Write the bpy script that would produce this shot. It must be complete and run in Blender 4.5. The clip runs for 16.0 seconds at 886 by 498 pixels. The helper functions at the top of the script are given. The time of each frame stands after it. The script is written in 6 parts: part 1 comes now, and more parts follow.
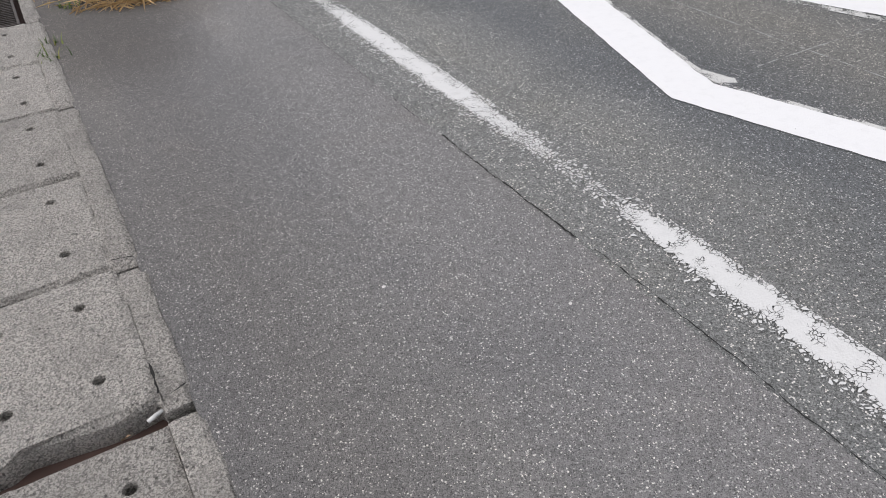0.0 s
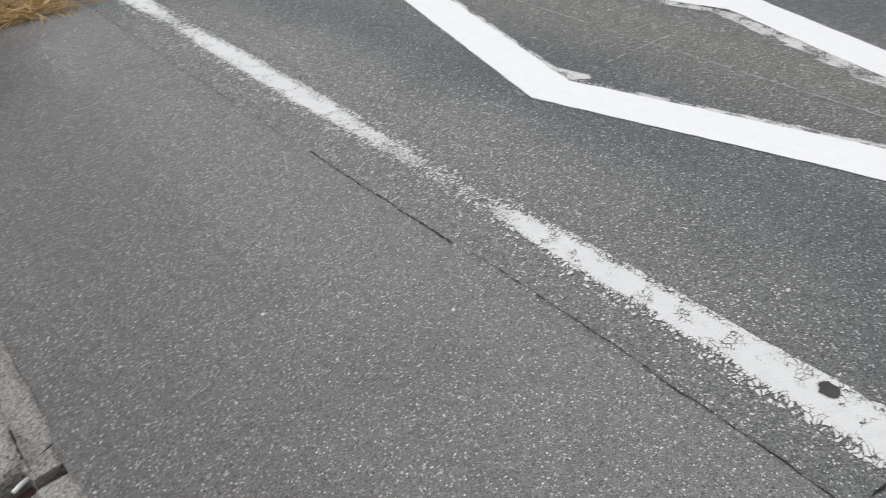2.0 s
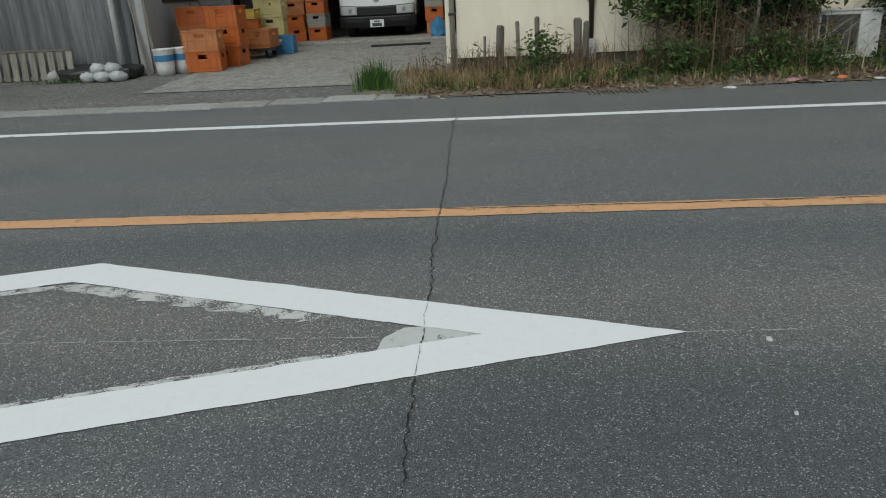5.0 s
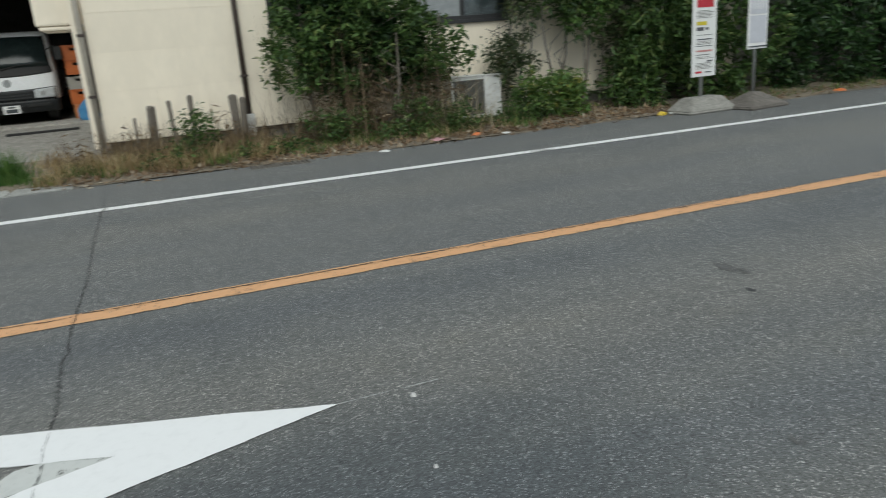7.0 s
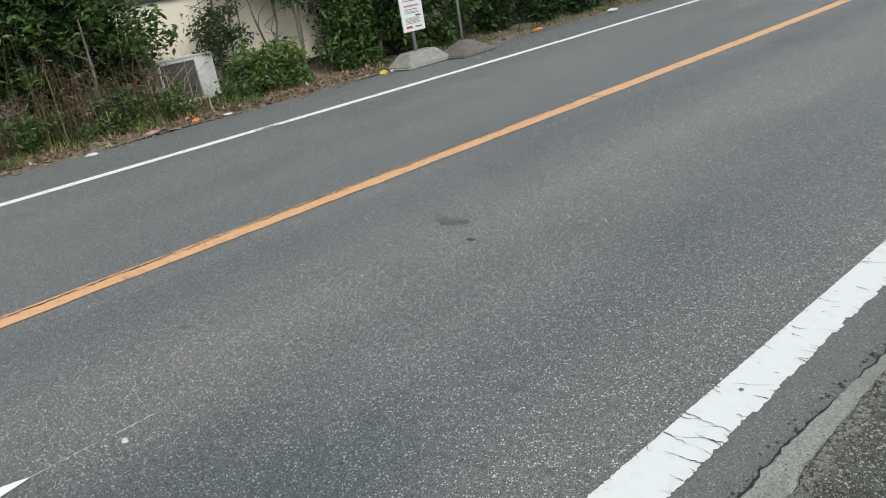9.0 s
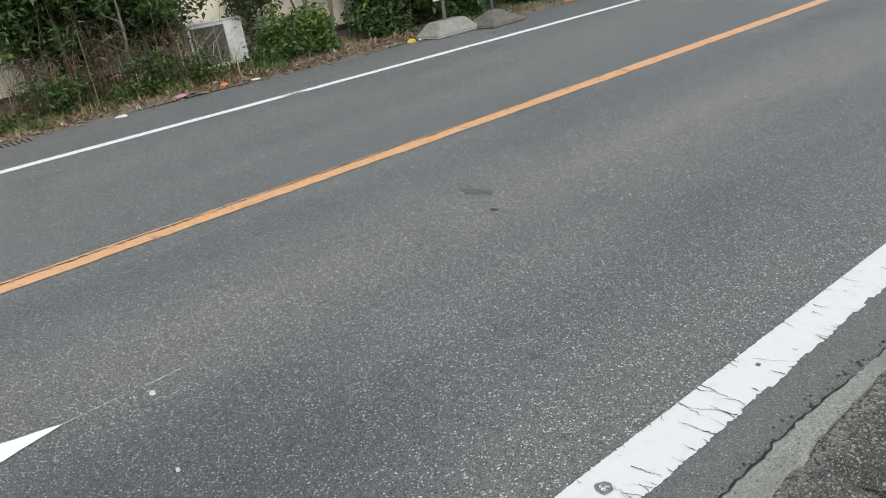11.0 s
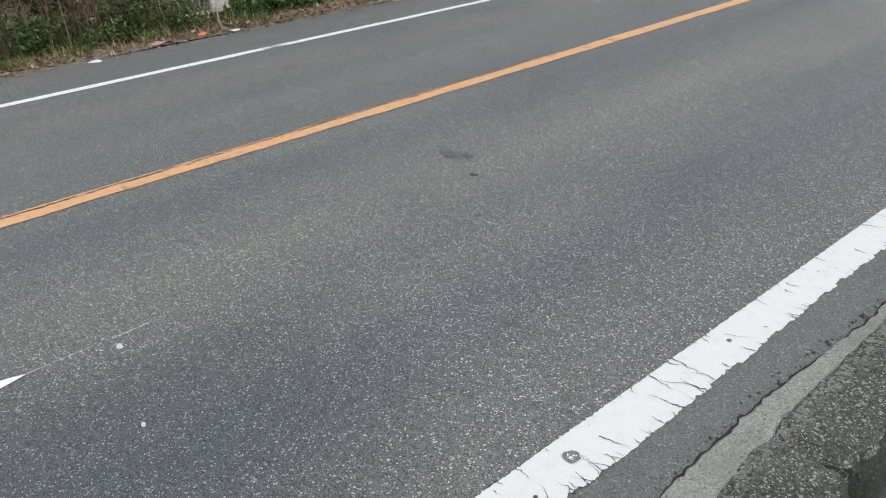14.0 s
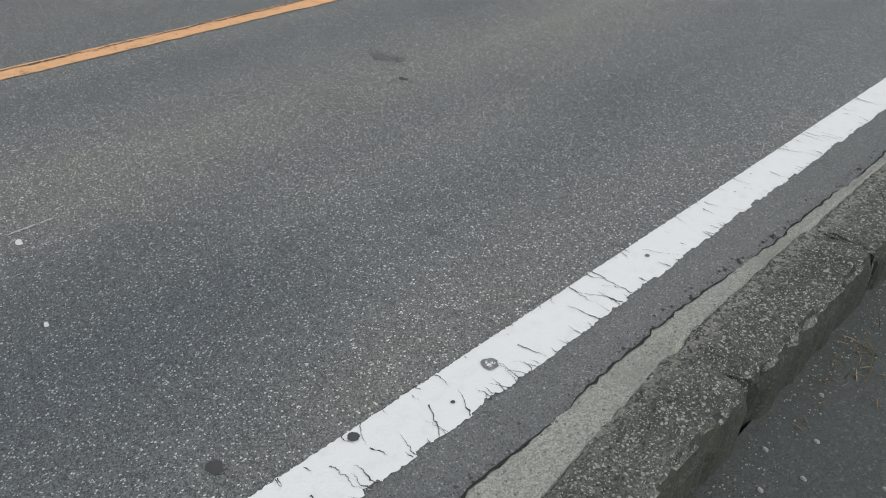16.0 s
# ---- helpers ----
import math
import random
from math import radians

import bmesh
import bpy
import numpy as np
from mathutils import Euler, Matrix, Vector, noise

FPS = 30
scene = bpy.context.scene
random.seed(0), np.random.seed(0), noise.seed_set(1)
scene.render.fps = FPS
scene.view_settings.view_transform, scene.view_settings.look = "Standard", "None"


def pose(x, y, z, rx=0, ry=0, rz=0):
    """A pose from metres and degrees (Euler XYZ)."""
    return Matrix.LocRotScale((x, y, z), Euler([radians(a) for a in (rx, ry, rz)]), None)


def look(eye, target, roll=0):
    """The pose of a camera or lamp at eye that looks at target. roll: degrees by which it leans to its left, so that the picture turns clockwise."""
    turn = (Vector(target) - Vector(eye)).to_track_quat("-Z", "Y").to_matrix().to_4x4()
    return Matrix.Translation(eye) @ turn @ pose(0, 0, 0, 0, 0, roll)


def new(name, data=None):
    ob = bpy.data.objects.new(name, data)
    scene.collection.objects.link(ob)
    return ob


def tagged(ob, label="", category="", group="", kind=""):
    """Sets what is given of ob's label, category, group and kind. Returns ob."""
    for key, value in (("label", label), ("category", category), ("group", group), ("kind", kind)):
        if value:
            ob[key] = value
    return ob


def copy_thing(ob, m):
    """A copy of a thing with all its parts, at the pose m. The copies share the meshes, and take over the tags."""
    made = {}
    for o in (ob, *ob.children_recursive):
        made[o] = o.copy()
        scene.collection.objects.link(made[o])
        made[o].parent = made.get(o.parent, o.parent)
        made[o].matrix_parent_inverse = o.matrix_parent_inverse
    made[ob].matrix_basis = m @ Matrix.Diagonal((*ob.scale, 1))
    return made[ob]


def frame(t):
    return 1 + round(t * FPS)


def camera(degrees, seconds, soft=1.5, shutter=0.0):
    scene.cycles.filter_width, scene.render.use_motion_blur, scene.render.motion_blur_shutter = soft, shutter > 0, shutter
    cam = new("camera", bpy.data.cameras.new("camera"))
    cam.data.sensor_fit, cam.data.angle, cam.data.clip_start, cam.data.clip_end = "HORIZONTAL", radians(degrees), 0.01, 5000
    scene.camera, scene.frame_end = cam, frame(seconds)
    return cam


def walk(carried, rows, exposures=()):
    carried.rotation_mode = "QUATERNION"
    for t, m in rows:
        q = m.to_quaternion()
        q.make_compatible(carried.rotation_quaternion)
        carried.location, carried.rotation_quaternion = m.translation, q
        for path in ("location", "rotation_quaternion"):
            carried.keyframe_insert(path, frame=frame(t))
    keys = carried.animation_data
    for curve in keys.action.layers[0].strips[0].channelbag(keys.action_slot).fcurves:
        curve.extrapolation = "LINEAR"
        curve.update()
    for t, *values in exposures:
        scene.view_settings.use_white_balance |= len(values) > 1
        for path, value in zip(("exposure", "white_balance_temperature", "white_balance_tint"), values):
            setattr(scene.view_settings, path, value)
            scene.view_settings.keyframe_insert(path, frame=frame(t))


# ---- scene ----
cam = camera(62.8, 16.0, 1.0, 0.3)
PATH = [
    (0, (0.663, 0.002, 1.16), (1.431, 1.405, -0.041), -2.7),
    (0.5, (0.647, 0.01, 1.155), (1.411, 1.403, -0.059), -3.1),
    (1, (0.659, 0.009, 1.152), (1.435, 1.384, -0.076), -4.1),
    (1.5, (0.685, 0.009, 1.154), (1.546, 1.331, -0.074), -3.5),
    (2, (0.694, 0.006, 1.167), (1.72, 1.236, -0.031), -1.9),
    (2.5, (0.778, 0.011, 1.141), (2.058, 1.133, 0.09), -1.3),
    (3, (0.829, -0.019, 1.155), (2.385, 0.851, 0.25), -0.4),
    (3.5, (0.917, -0.084, 1.171), (2.657, 0.481, 0.362), -1.8),
    (4, (0.984, -0.148, 1.169), (2.838, 0.066, 0.451), -3.7),
    (4.2, (0.99, -0.149, 1.162), (2.849, 0.043, 0.45), -3.6),
    (6.3, (1.01, -0.224, 1.155), (2.909, -0.462, 0.574), -2.57),
    (6.5, (1.004, -0.255, 1.164), (2.891, -0.597, 0.595), -2.8),
    (7, (1.054, -0.416, 1.163), (2.857, -1.082, 0.612), -4.3),
    (7.5, (1.085, -0.605, 1.16), (2.739, -1.578, 0.595), -6.0),
    (8, (1.049, -0.702, 1.167), (2.496, -1.95, 0.576), -9.0),
    (8.5, (1.085, -0.705, 1.159), (2.539, -1.911, 0.501), -9.7),
    (9, (1.089, -0.697, 1.151), (2.55, -1.865, 0.443), -10.0),
    (9.5, (1.073, -0.696, 1.145), (2.564, -1.803, 0.402), -10.3),
    (10, (1.069, -0.69, 1.145), (2.561, -1.784, 0.386), -10.2),
    (12.5, (1.07, -0.667, 1.148), (2.545, -1.764, 0.361), -6.9),
    (13, (1.076, -0.671, 1.146), (2.546, -1.763, 0.343), -6.8),
    (13.5, (1.084, -0.68, 1.143), (2.546, -1.771, 0.322), -6.8),
    (14, (1.09, -0.688, 1.136), (2.51, -1.798, 0.27), -6.0),
    (14.5, (1.088, -0.689, 1.136), (2.448, -1.83, 0.214), -4.9),
    (15, (1.102, -0.708, 1.126), (2.391, -1.878, 0.143), -3.6),
    (15.5, (1.108, -0.717, 1.12), (2.332, -1.897, 0.068), -1.7),
    (16, (1.116, -0.706, 1.108), (2.314, -1.878, 0.017), -0.7),
]
EXPOSURES = [(0, 0.25, 6500, 15), (1.5, 0.25, 6500, 14), (2.5, 0.24, 6500, 8), (3, -0.02, 6500, 6), (3.5, -0.2, 6400, 3), (4, -0.38, 6250, 2), (6.5, -0.14, 6300, 3), (7, -0.04, 6300, 3), (7.5, 0.2, 6300, 3),
             (8, 0.34, 6300, 4), (9, 0.4, 6350, 6), (14, 0.4, 6350, 9), (15, 0.32, 6350, 9), (16, 0.16, 6350, 8.5)]
walk(cam, [(t, look(eye, target, roll)) for t, eye, target, roll in PATH], EXPOSURES)

# ---- sky and light: a bright overcast day ----
world = bpy.data.worlds.new("overcast_sky")
scene.world = world
world.use_nodes = True
wn, wl = world.node_tree.nodes, world.node_tree.links
wn.clear()
sky = wn.new("ShaderNodeTexSky")
sky.sky_type, sky.sun_disc = "NISHITA", False
sky.sun_elevation, sky.sun_rotation = radians(46), radians(290)
hsv = wn.new("ShaderNodeHueSaturation")
hsv.inputs["Saturation"].default_value = 0.22
cloud = wn.new("ShaderNodeMix")
cloud.data_type = "RGBA"
cloud.inputs["Factor"].default_value = 0.55
cloud.inputs["B"].default_value = (8.2, 8.6, 9.0, 1)
bg = wn.new("ShaderNodeBackground")
bg.inputs["Strength"].default_value = 0.105
wo = wn.new("ShaderNodeOutputWorld")
wl.new(sky.outputs[0], hsv.inputs["Color"])
wl.new(hsv.outputs[0], cloud.inputs["A"])
wl.new(cloud.outputs["Result"], bg.inputs["Color"])
wl.new(bg.outputs[0], wo.inputs[0])
sun = new("sun", bpy.data.lights.new("sun", "SUN"))
sun.data.energy, sun.data.angle, sun.data.color = 1.5, radians(35), (1.0, 0.97, 0.92)
sun.matrix_world = look((-12, 4, 13), (0, 0, 0))

# ---- materials ----


def nodes(name):
    m = bpy.data.materials.new(name)
    m.use_nodes = True
    nt = m.node_tree
    nt.nodes.clear()
    out = nt.nodes.new("ShaderNodeOutputMaterial")
    b = nt.nodes.new("ShaderNodeBsdfPrincipled")
    nt.links.new(b.outputs[0], out.inputs[0])
    return m, nt, b, out


def put(nt, socket, value):
    if isinstance(value, bpy.types.NodeSocket):
        nt.links.new(value, socket)
    elif isinstance(value, tuple) and len(value) == 3 and socket.type == "RGBA":
        socket.default_value = (*value, 1)
    else:
        socket.default_value = value


def coords(nt, scale=(1, 1, 1)):
    tc = nt.nodes.new("ShaderNodeTexCoord")
    mp = nt.nodes.new("ShaderNodeMapping")
    mp.inputs["Scale"].default_value = scale
    nt.links.new(tc.outputs["Object"], mp.inputs[0])
    return mp.outputs[0]


def noise_tex(nt, vec, scale, detail=4.0, rough=0.55, distort=0.0):
    n = nt.nodes.new("ShaderNodeTexNoise")
    put(nt, n.inputs["Vector"], vec)
    n.inputs["Scale"].default_value, n.inputs["Detail"].default_value = scale, detail
    n.inputs["Roughness"].default_value, n.inputs["Distortion"].default_value = rough, distort
    return n.outputs[0]


def cells(nt, vec, scale, feature="F1"):
    v = nt.nodes.new("ShaderNodeTexVoronoi")
    v.feature = feature
    put(nt, v.inputs["Vector"], vec)
    v.inputs["Scale"].default_value = scale
    return v


def calc(nt, op, a, b=0.0, c=0.0, clamp=False):
    n = nt.nodes.new("ShaderNodeMath")
    n.operation, n.use_clamp = op, clamp
    for s, v in zip(n.inputs, (a, b, c)):
        put(nt, s, v)
    return n.outputs[0]


def ramp(nt, fac, lo, hi, a=0.0, b=1.0):
    n = nt.nodes.new("ShaderNodeMapRange")
    n.interpolation_type = "SMOOTHSTEP"
    for k, v in (("Value", fac), ("From Min", lo), ("From Max", hi), ("To Min", a), ("To Max", b)):
        put(nt, n.inputs[k], v)
    return n.outputs[0]


def mix(nt, fac, a, b, blend="MIX"):
    n = nt.nodes.new("ShaderNodeMix")
    n.data_type, n.blend_type = "RGBA", blend
    put(nt, n.inputs["Factor"], fac)
    put(nt, n.inputs["A"], a)
    put(nt, n.inputs["B"], b)
    return n.outputs["Result"]


def split(nt, vec):
    n = nt.nodes.new("ShaderNodeSeparateXYZ")
    put(nt, n.inputs[0], vec)
    return n.outputs


def bump(nt, bsdf, height, strength, distance=0.01):
    n = nt.nodes.new("ShaderNodeBump")
    n.inputs["Strength"].default_value, n.inputs["Distance"].default_value = strength, distance
    put(nt, n.inputs["Height"], height)
    nt.links.new(n.outputs[0], bsdf.inputs["Normal"])


def asphalt(name, mid, warm, fleck=0.9, cell=120.0, tracks=(), spread=0.44, patches=()):
    """Worn asphalt: dark binder, grey chips, pale chips of two sizes, open pits, broad patches along the lane."""
    m, nt, b, _ = nodes(name)
    v = coords(nt)
    warp = nt.nodes.new("ShaderNodeVectorMath")
    warp.operation = "MULTIPLY_ADD"
    wob = nt.nodes.new("ShaderNodeTexNoise")
    put(nt, wob.inputs["Vector"], v)
    wob.inputs["Scale"].default_value = cell * 0.8
    nt.links.new(wob.outputs["Color"], warp.inputs[0])
    warp.inputs[1].default_value = (1.5 / cell, 1.5 / cell, 1.5 / cell)
    put(nt, warp.inputs[2], v)
    wv = warp.outputs[0]
    c = cells(nt, wv, cell)
    rnd = split(nt, c.outputs["Color"])[0]
    fine = noise_tex(nt, v, 420, 2)
    base = mix(nt, ramp(nt, rnd, 0.05, 0.95), tuple(x * (1 - spread) for x in mid), tuple(x * (1 + spread) for x in mid))
    mott = noise_tex(nt, v, 34, 4, 0.7)
    base = mix(nt, ramp(nt, mott, 0.36, 0.64, 0.32, 0), base, mix(nt, 1.0, base, (0.6, 0.6, 0.6), "MULTIPLY"))
    heap = noise_tex(nt, v, 9, 3, 0.6)
    c2 = cells(nt, wv, cell * 0.66)
    cut = calc(nt, "SUBTRACT", 0.90, calc(nt, "MULTIPLY", heap, 0.22))
    pick = ramp(nt, calc(nt, "SUBTRACT", split(nt, c2.outputs["Color"])[1], cut), 0.0, 0.05)
    size = ramp(nt, split(nt, c2.outputs["Color"])[0], 0.0, 1.0, 0.24, 0.6)
    spot = calc(nt, "MULTIPLY", pick, ramp(nt, calc(nt, "SUBTRACT", size, c2.outputs["Distance"]), 0.0, 0.1))
    base = mix(nt, calc(nt, "MULTIPLY", spot, fleck), base, mix(nt, split(nt, c2.outputs["Color"])[2], (0.42, 0.41, 0.40), (0.74, 0.73, 0.70)))
    c3 = cells(nt, wv, cell * 0.27)
    big = calc(nt, "MULTIPLY", ramp(nt, split(nt, c3.outputs["Color"])[1], 0.89, 0.92), ramp(nt, c3.outputs["Distance"], 0.1, 0.34, 1, 0))
    base = mix(nt, calc(nt, "MULTIPLY", big, fleck), base, (0.72, 0.71, 0.68))
    hole = calc(nt, "MULTIPLY", ramp(nt, split(nt, c3.outputs["Color"])[0], 0.88, 0.92), ramp(nt, c3.outputs["Distance"], 0.15, 0.4, 1, 0))
    base = mix(nt, calc(nt, "MULTIPLY", hole, fleck * 0.75), base, (0.02, 0.02, 0.02))
    pits = calc(nt, "MULTIPLY", ramp(nt, split(nt, c2.outputs["Color"])[2], 0.80, 0.88), ramp(nt, c2.outputs["Distance"], 0.3, 0.5, 1, 0))
    pits = calc(nt, "MULTIPLY", pits, calc(nt, "SUBTRACT", 1.0, spot))
    base = mix(nt, calc(nt, "MULTIPLY", pits, 0.7), base, (0.02, 0.02, 0.02))
    lanes = noise_tex(nt, coords(nt, (1.0, 0.16, 1.0)), 1.5, 3)
    base = mix(nt, ramp(nt, lanes, 0.42, 0.68, 0, 0.5), base, mix(nt, 1.0, base, (1.28, 1.25, 1.18), "MULTIPLY"))
    for x0, half, tone in tracks:
        off = calc(nt, "ABSOLUTE", calc(nt, "SUBTRACT", calc(nt, "ADD", split(nt, v)[0], calc(nt, "MULTIPLY", lanes, 0.5)), x0 + 0.25))
        base = mix(nt, ramp(nt, off, half * 0.15, half, 1, 0), base, mix(nt, 1.0, base, tone, "MULTIPLY"))
    for px, py, rx, ry, tone in patches:
        ox = calc(nt, "DIVIDE", calc(nt, "SUBTRACT", calc(nt, "ADD", split(nt, v)[0], calc(nt, "MULTIPLY", noise_tex(nt, v, 3.1, 4), 0.5)), px + 0.25), rx)
        oy = calc(nt, "DIVIDE", calc(nt, "SUBTRACT", split(nt, v)[1], py), ry)
        far = calc(nt, "ADD", calc(nt, "MULTIPLY", ox, ox), calc(nt, "MULTIPLY", oy, oy))
        base = mix(nt, ramp(nt, far, 0.1, 1.0, 1, 0), base, mix(nt, 1.0, base, tone, "MULTIPLY"))
    blot = noise_tex(nt, v, 2.7, 5, 0.65)
    base = mix(nt, ramp(nt, blot, 0.5, 0.75, 0, 0.35), base, mix(nt, 1.0, base, warm, "MULTIPLY"))
    dark = noise_tex(nt, v, 0.8, 4)
    base = mix(nt, ramp(nt, dark, 0.52, 0.7, 0, 0.4), base, mix(nt, 1.0, base, (0.72, 0.74, 0.76), "MULTIPLY"))
    put(nt, b.inputs["Base Color"], base)
    put(nt, b.inputs["Roughness"], ramp(nt, fine, 0.3, 0.7, 0.7, 0.92))
    b.inputs["Specular IOR Level"].default_value = 0.5
    h = calc(nt, "ADD", calc(nt, "MULTIPLY", c.outputs["Distance"], -0.7), calc(nt, "MULTIPLY", fine, 0.6))
    h = calc(nt, "ADD", h, calc(nt, "SUBTRACT", calc(nt, "MULTIPLY", spot, 0.5), calc(nt, "MULTIPLY", pits, 0.9)))
    bump(nt, b, h, 0.6, 0.006)
    return m


def paint(name, color, chips=0.35, cracks=0.6, worn=None, centre=None, dirty=0.25, craze=(0.42, 1.5, 21.0, 0.46, 0.62), frays=(0.2, 0.5), flake=95.0, poly=False):
    """Road paint with chips and cracks through to the asphalt. worn: (y from, y to, amount) rubbed-off stretch; centre: x about which its edges fray."""
    m, nt, b, out = nodes(name)
    v = coords(nt)
    x, y, _ = split(nt, v)
    wob = noise_tex(nt, v, 9, 3)
    drift = calc(nt, "MULTIPLY", calc(nt, "MINIMUM", calc(nt, "ADD", y, 1.0), 0.0), 0.021)
    vd = nt.nodes.new("ShaderNodeVectorMath")
    vd.operation = "ADD"
    nz = nt.nodes.new("ShaderNodeTexNoise")
    put(nt, nz.inputs["Vector"], v)
    nz.inputs["Scale"].default_value = 14
    sc = nt.nodes.new("ShaderNodeVectorMath")
    sc.operation = "SCALE"
    nt.links.new(nz.outputs["Color"], sc.inputs[0])
    sc.inputs["Scale"].default_value = 0.07
    put(nt, vd.inputs[0], v)
    nt.links.new(sc.outputs[0], vd.inputs[1])
    mp = nt.nodes.new("ShaderNodeMapping")
    mp.inputs["Scale"].default_value = (craze[0], craze[1], 1)
    mp.inputs["Rotation"].default_value = (0, 0, radians(18))
    nt.links.new(vd.outputs[0], mp.inputs[0])
    edge = cells(nt, mp.outputs[0], craze[2], "DISTANCE_TO_EDGE").outputs["Distance"]
    where = noise_tex(nt, v, 17, 3)
    width = ramp(nt, where, craze[3], craze[4], -0.02, 0.034 * cracks - 0.006)
    keep = ramp(nt, calc(nt, "SUBTRACT", edge, width), -0.003, 0.006)
    grit = noise_tex(nt, v, 75, 5, 0.7)
    amount = calc(nt, "MULTIPLY", ramp(nt, wob, 0.35, 0.8), chips)
    if worn:
        for lo, hi, k in worn:
            up = ramp(nt, y, lo, lo + 0.35)
            dn = ramp(nt, y, hi - 0.35, hi, 1, 0)
            amount = calc(nt, "ADD", amount, calc(nt, "MULTIPLY", calc(nt, "MULTIPLY", up, dn), k))
    if centre is not None:
        off = calc(nt, "SUBTRACT", calc(nt, "ADD", drift, centre), x)
        fray = calc(nt, "MULTIPLY", ramp(nt, off, 0.015, 0.085), ramp(nt, y, 0.0, 0.7, *frays))
        amount = calc(nt, "ADD", amount, fray)
        if poly:
            other = calc(nt, "MULTIPLY", ramp(nt, calc(nt, "SUBTRACT", x, centre + 0.018), 0.0, 0.03), 0.16)
            amount = calc(nt, "ADD", amount, other)
    shake = nt.nodes.new("ShaderNodeVectorMath")
    shake.operation = "MULTIPLY_ADD"
    shn = nt.nodes.new("ShaderNodeTexNoise")
    put(nt, shn.inputs["Vector"], v)
    shn.inputs["Scale"].default_value = 120
    nt.links.new(shn.outputs["Color"], shake.inputs[0])
    shake.inputs[1].default_value = (0.012, 0.012, 0.012)
    put(nt, shake.inputs[2], v)
    chip = split(nt, cells(nt, shake.outputs[0], flake).outputs["Color"])[0]
    rim = cells(nt, shake.outputs[0], flake, "DISTANCE_TO_EDGE").outputs["Distance"]
    if poly:
        chip = split(nt, cells(nt, mp.outputs[0], craze[2]).outputs["Color"])[0]
        rim = edge
    loss = ramp(nt, amount, 0.02, 0.74, 0, 1.0)
    stay = calc(nt, "ADD", calc(nt, "MULTIPLY", chip, 0.7), calc(nt, "MULTIPLY", ramp(nt, grit, 0.3, 0.7), 0.3))
    cover = ramp(nt, calc(nt, "SUBTRACT", stay, loss), -0.03, 0.03)
    gap = ramp(nt, calc(nt, "SUBTRACT", rim, ramp(nt, loss, 0.02, 0.4, -0.03, 0.15 if poly else 0.12)), 0.0, 0.03)
    cover = calc(nt, "MULTIPLY", cover, gap)
    keep = calc(nt, "MULTIPLY", keep, cover)
    grime = noise_tex(nt, v, 22, 5, 0.7)
    base = mix(nt, ramp(nt, grime, 0.45, 0.8, 0, dirty), color, tuple(k * 0.45 for k in color))
    put(nt, b.inputs["Base Color"], base)
    b.inputs["Roughness"].default_value = 0.62
    bump(nt, b, calc(nt, "ADD", noise_tex(nt, v, 160, 3), calc(nt, "MULTIPLY", keep, 0.6)), 0.35, 0.004)
    tr = nt.nodes.new("ShaderNodeBsdfTransparent")
    ms = nt.nodes.new("ShaderNodeMixShader")
    put(nt, ms.inputs[0], keep)
    nt.links.new(tr.outputs[0], ms.inputs[1])
    nt.links.new(b.outputs[0], ms.inputs[2])
    nt.links.new(ms.outputs[0], out.inputs[0])
    return m


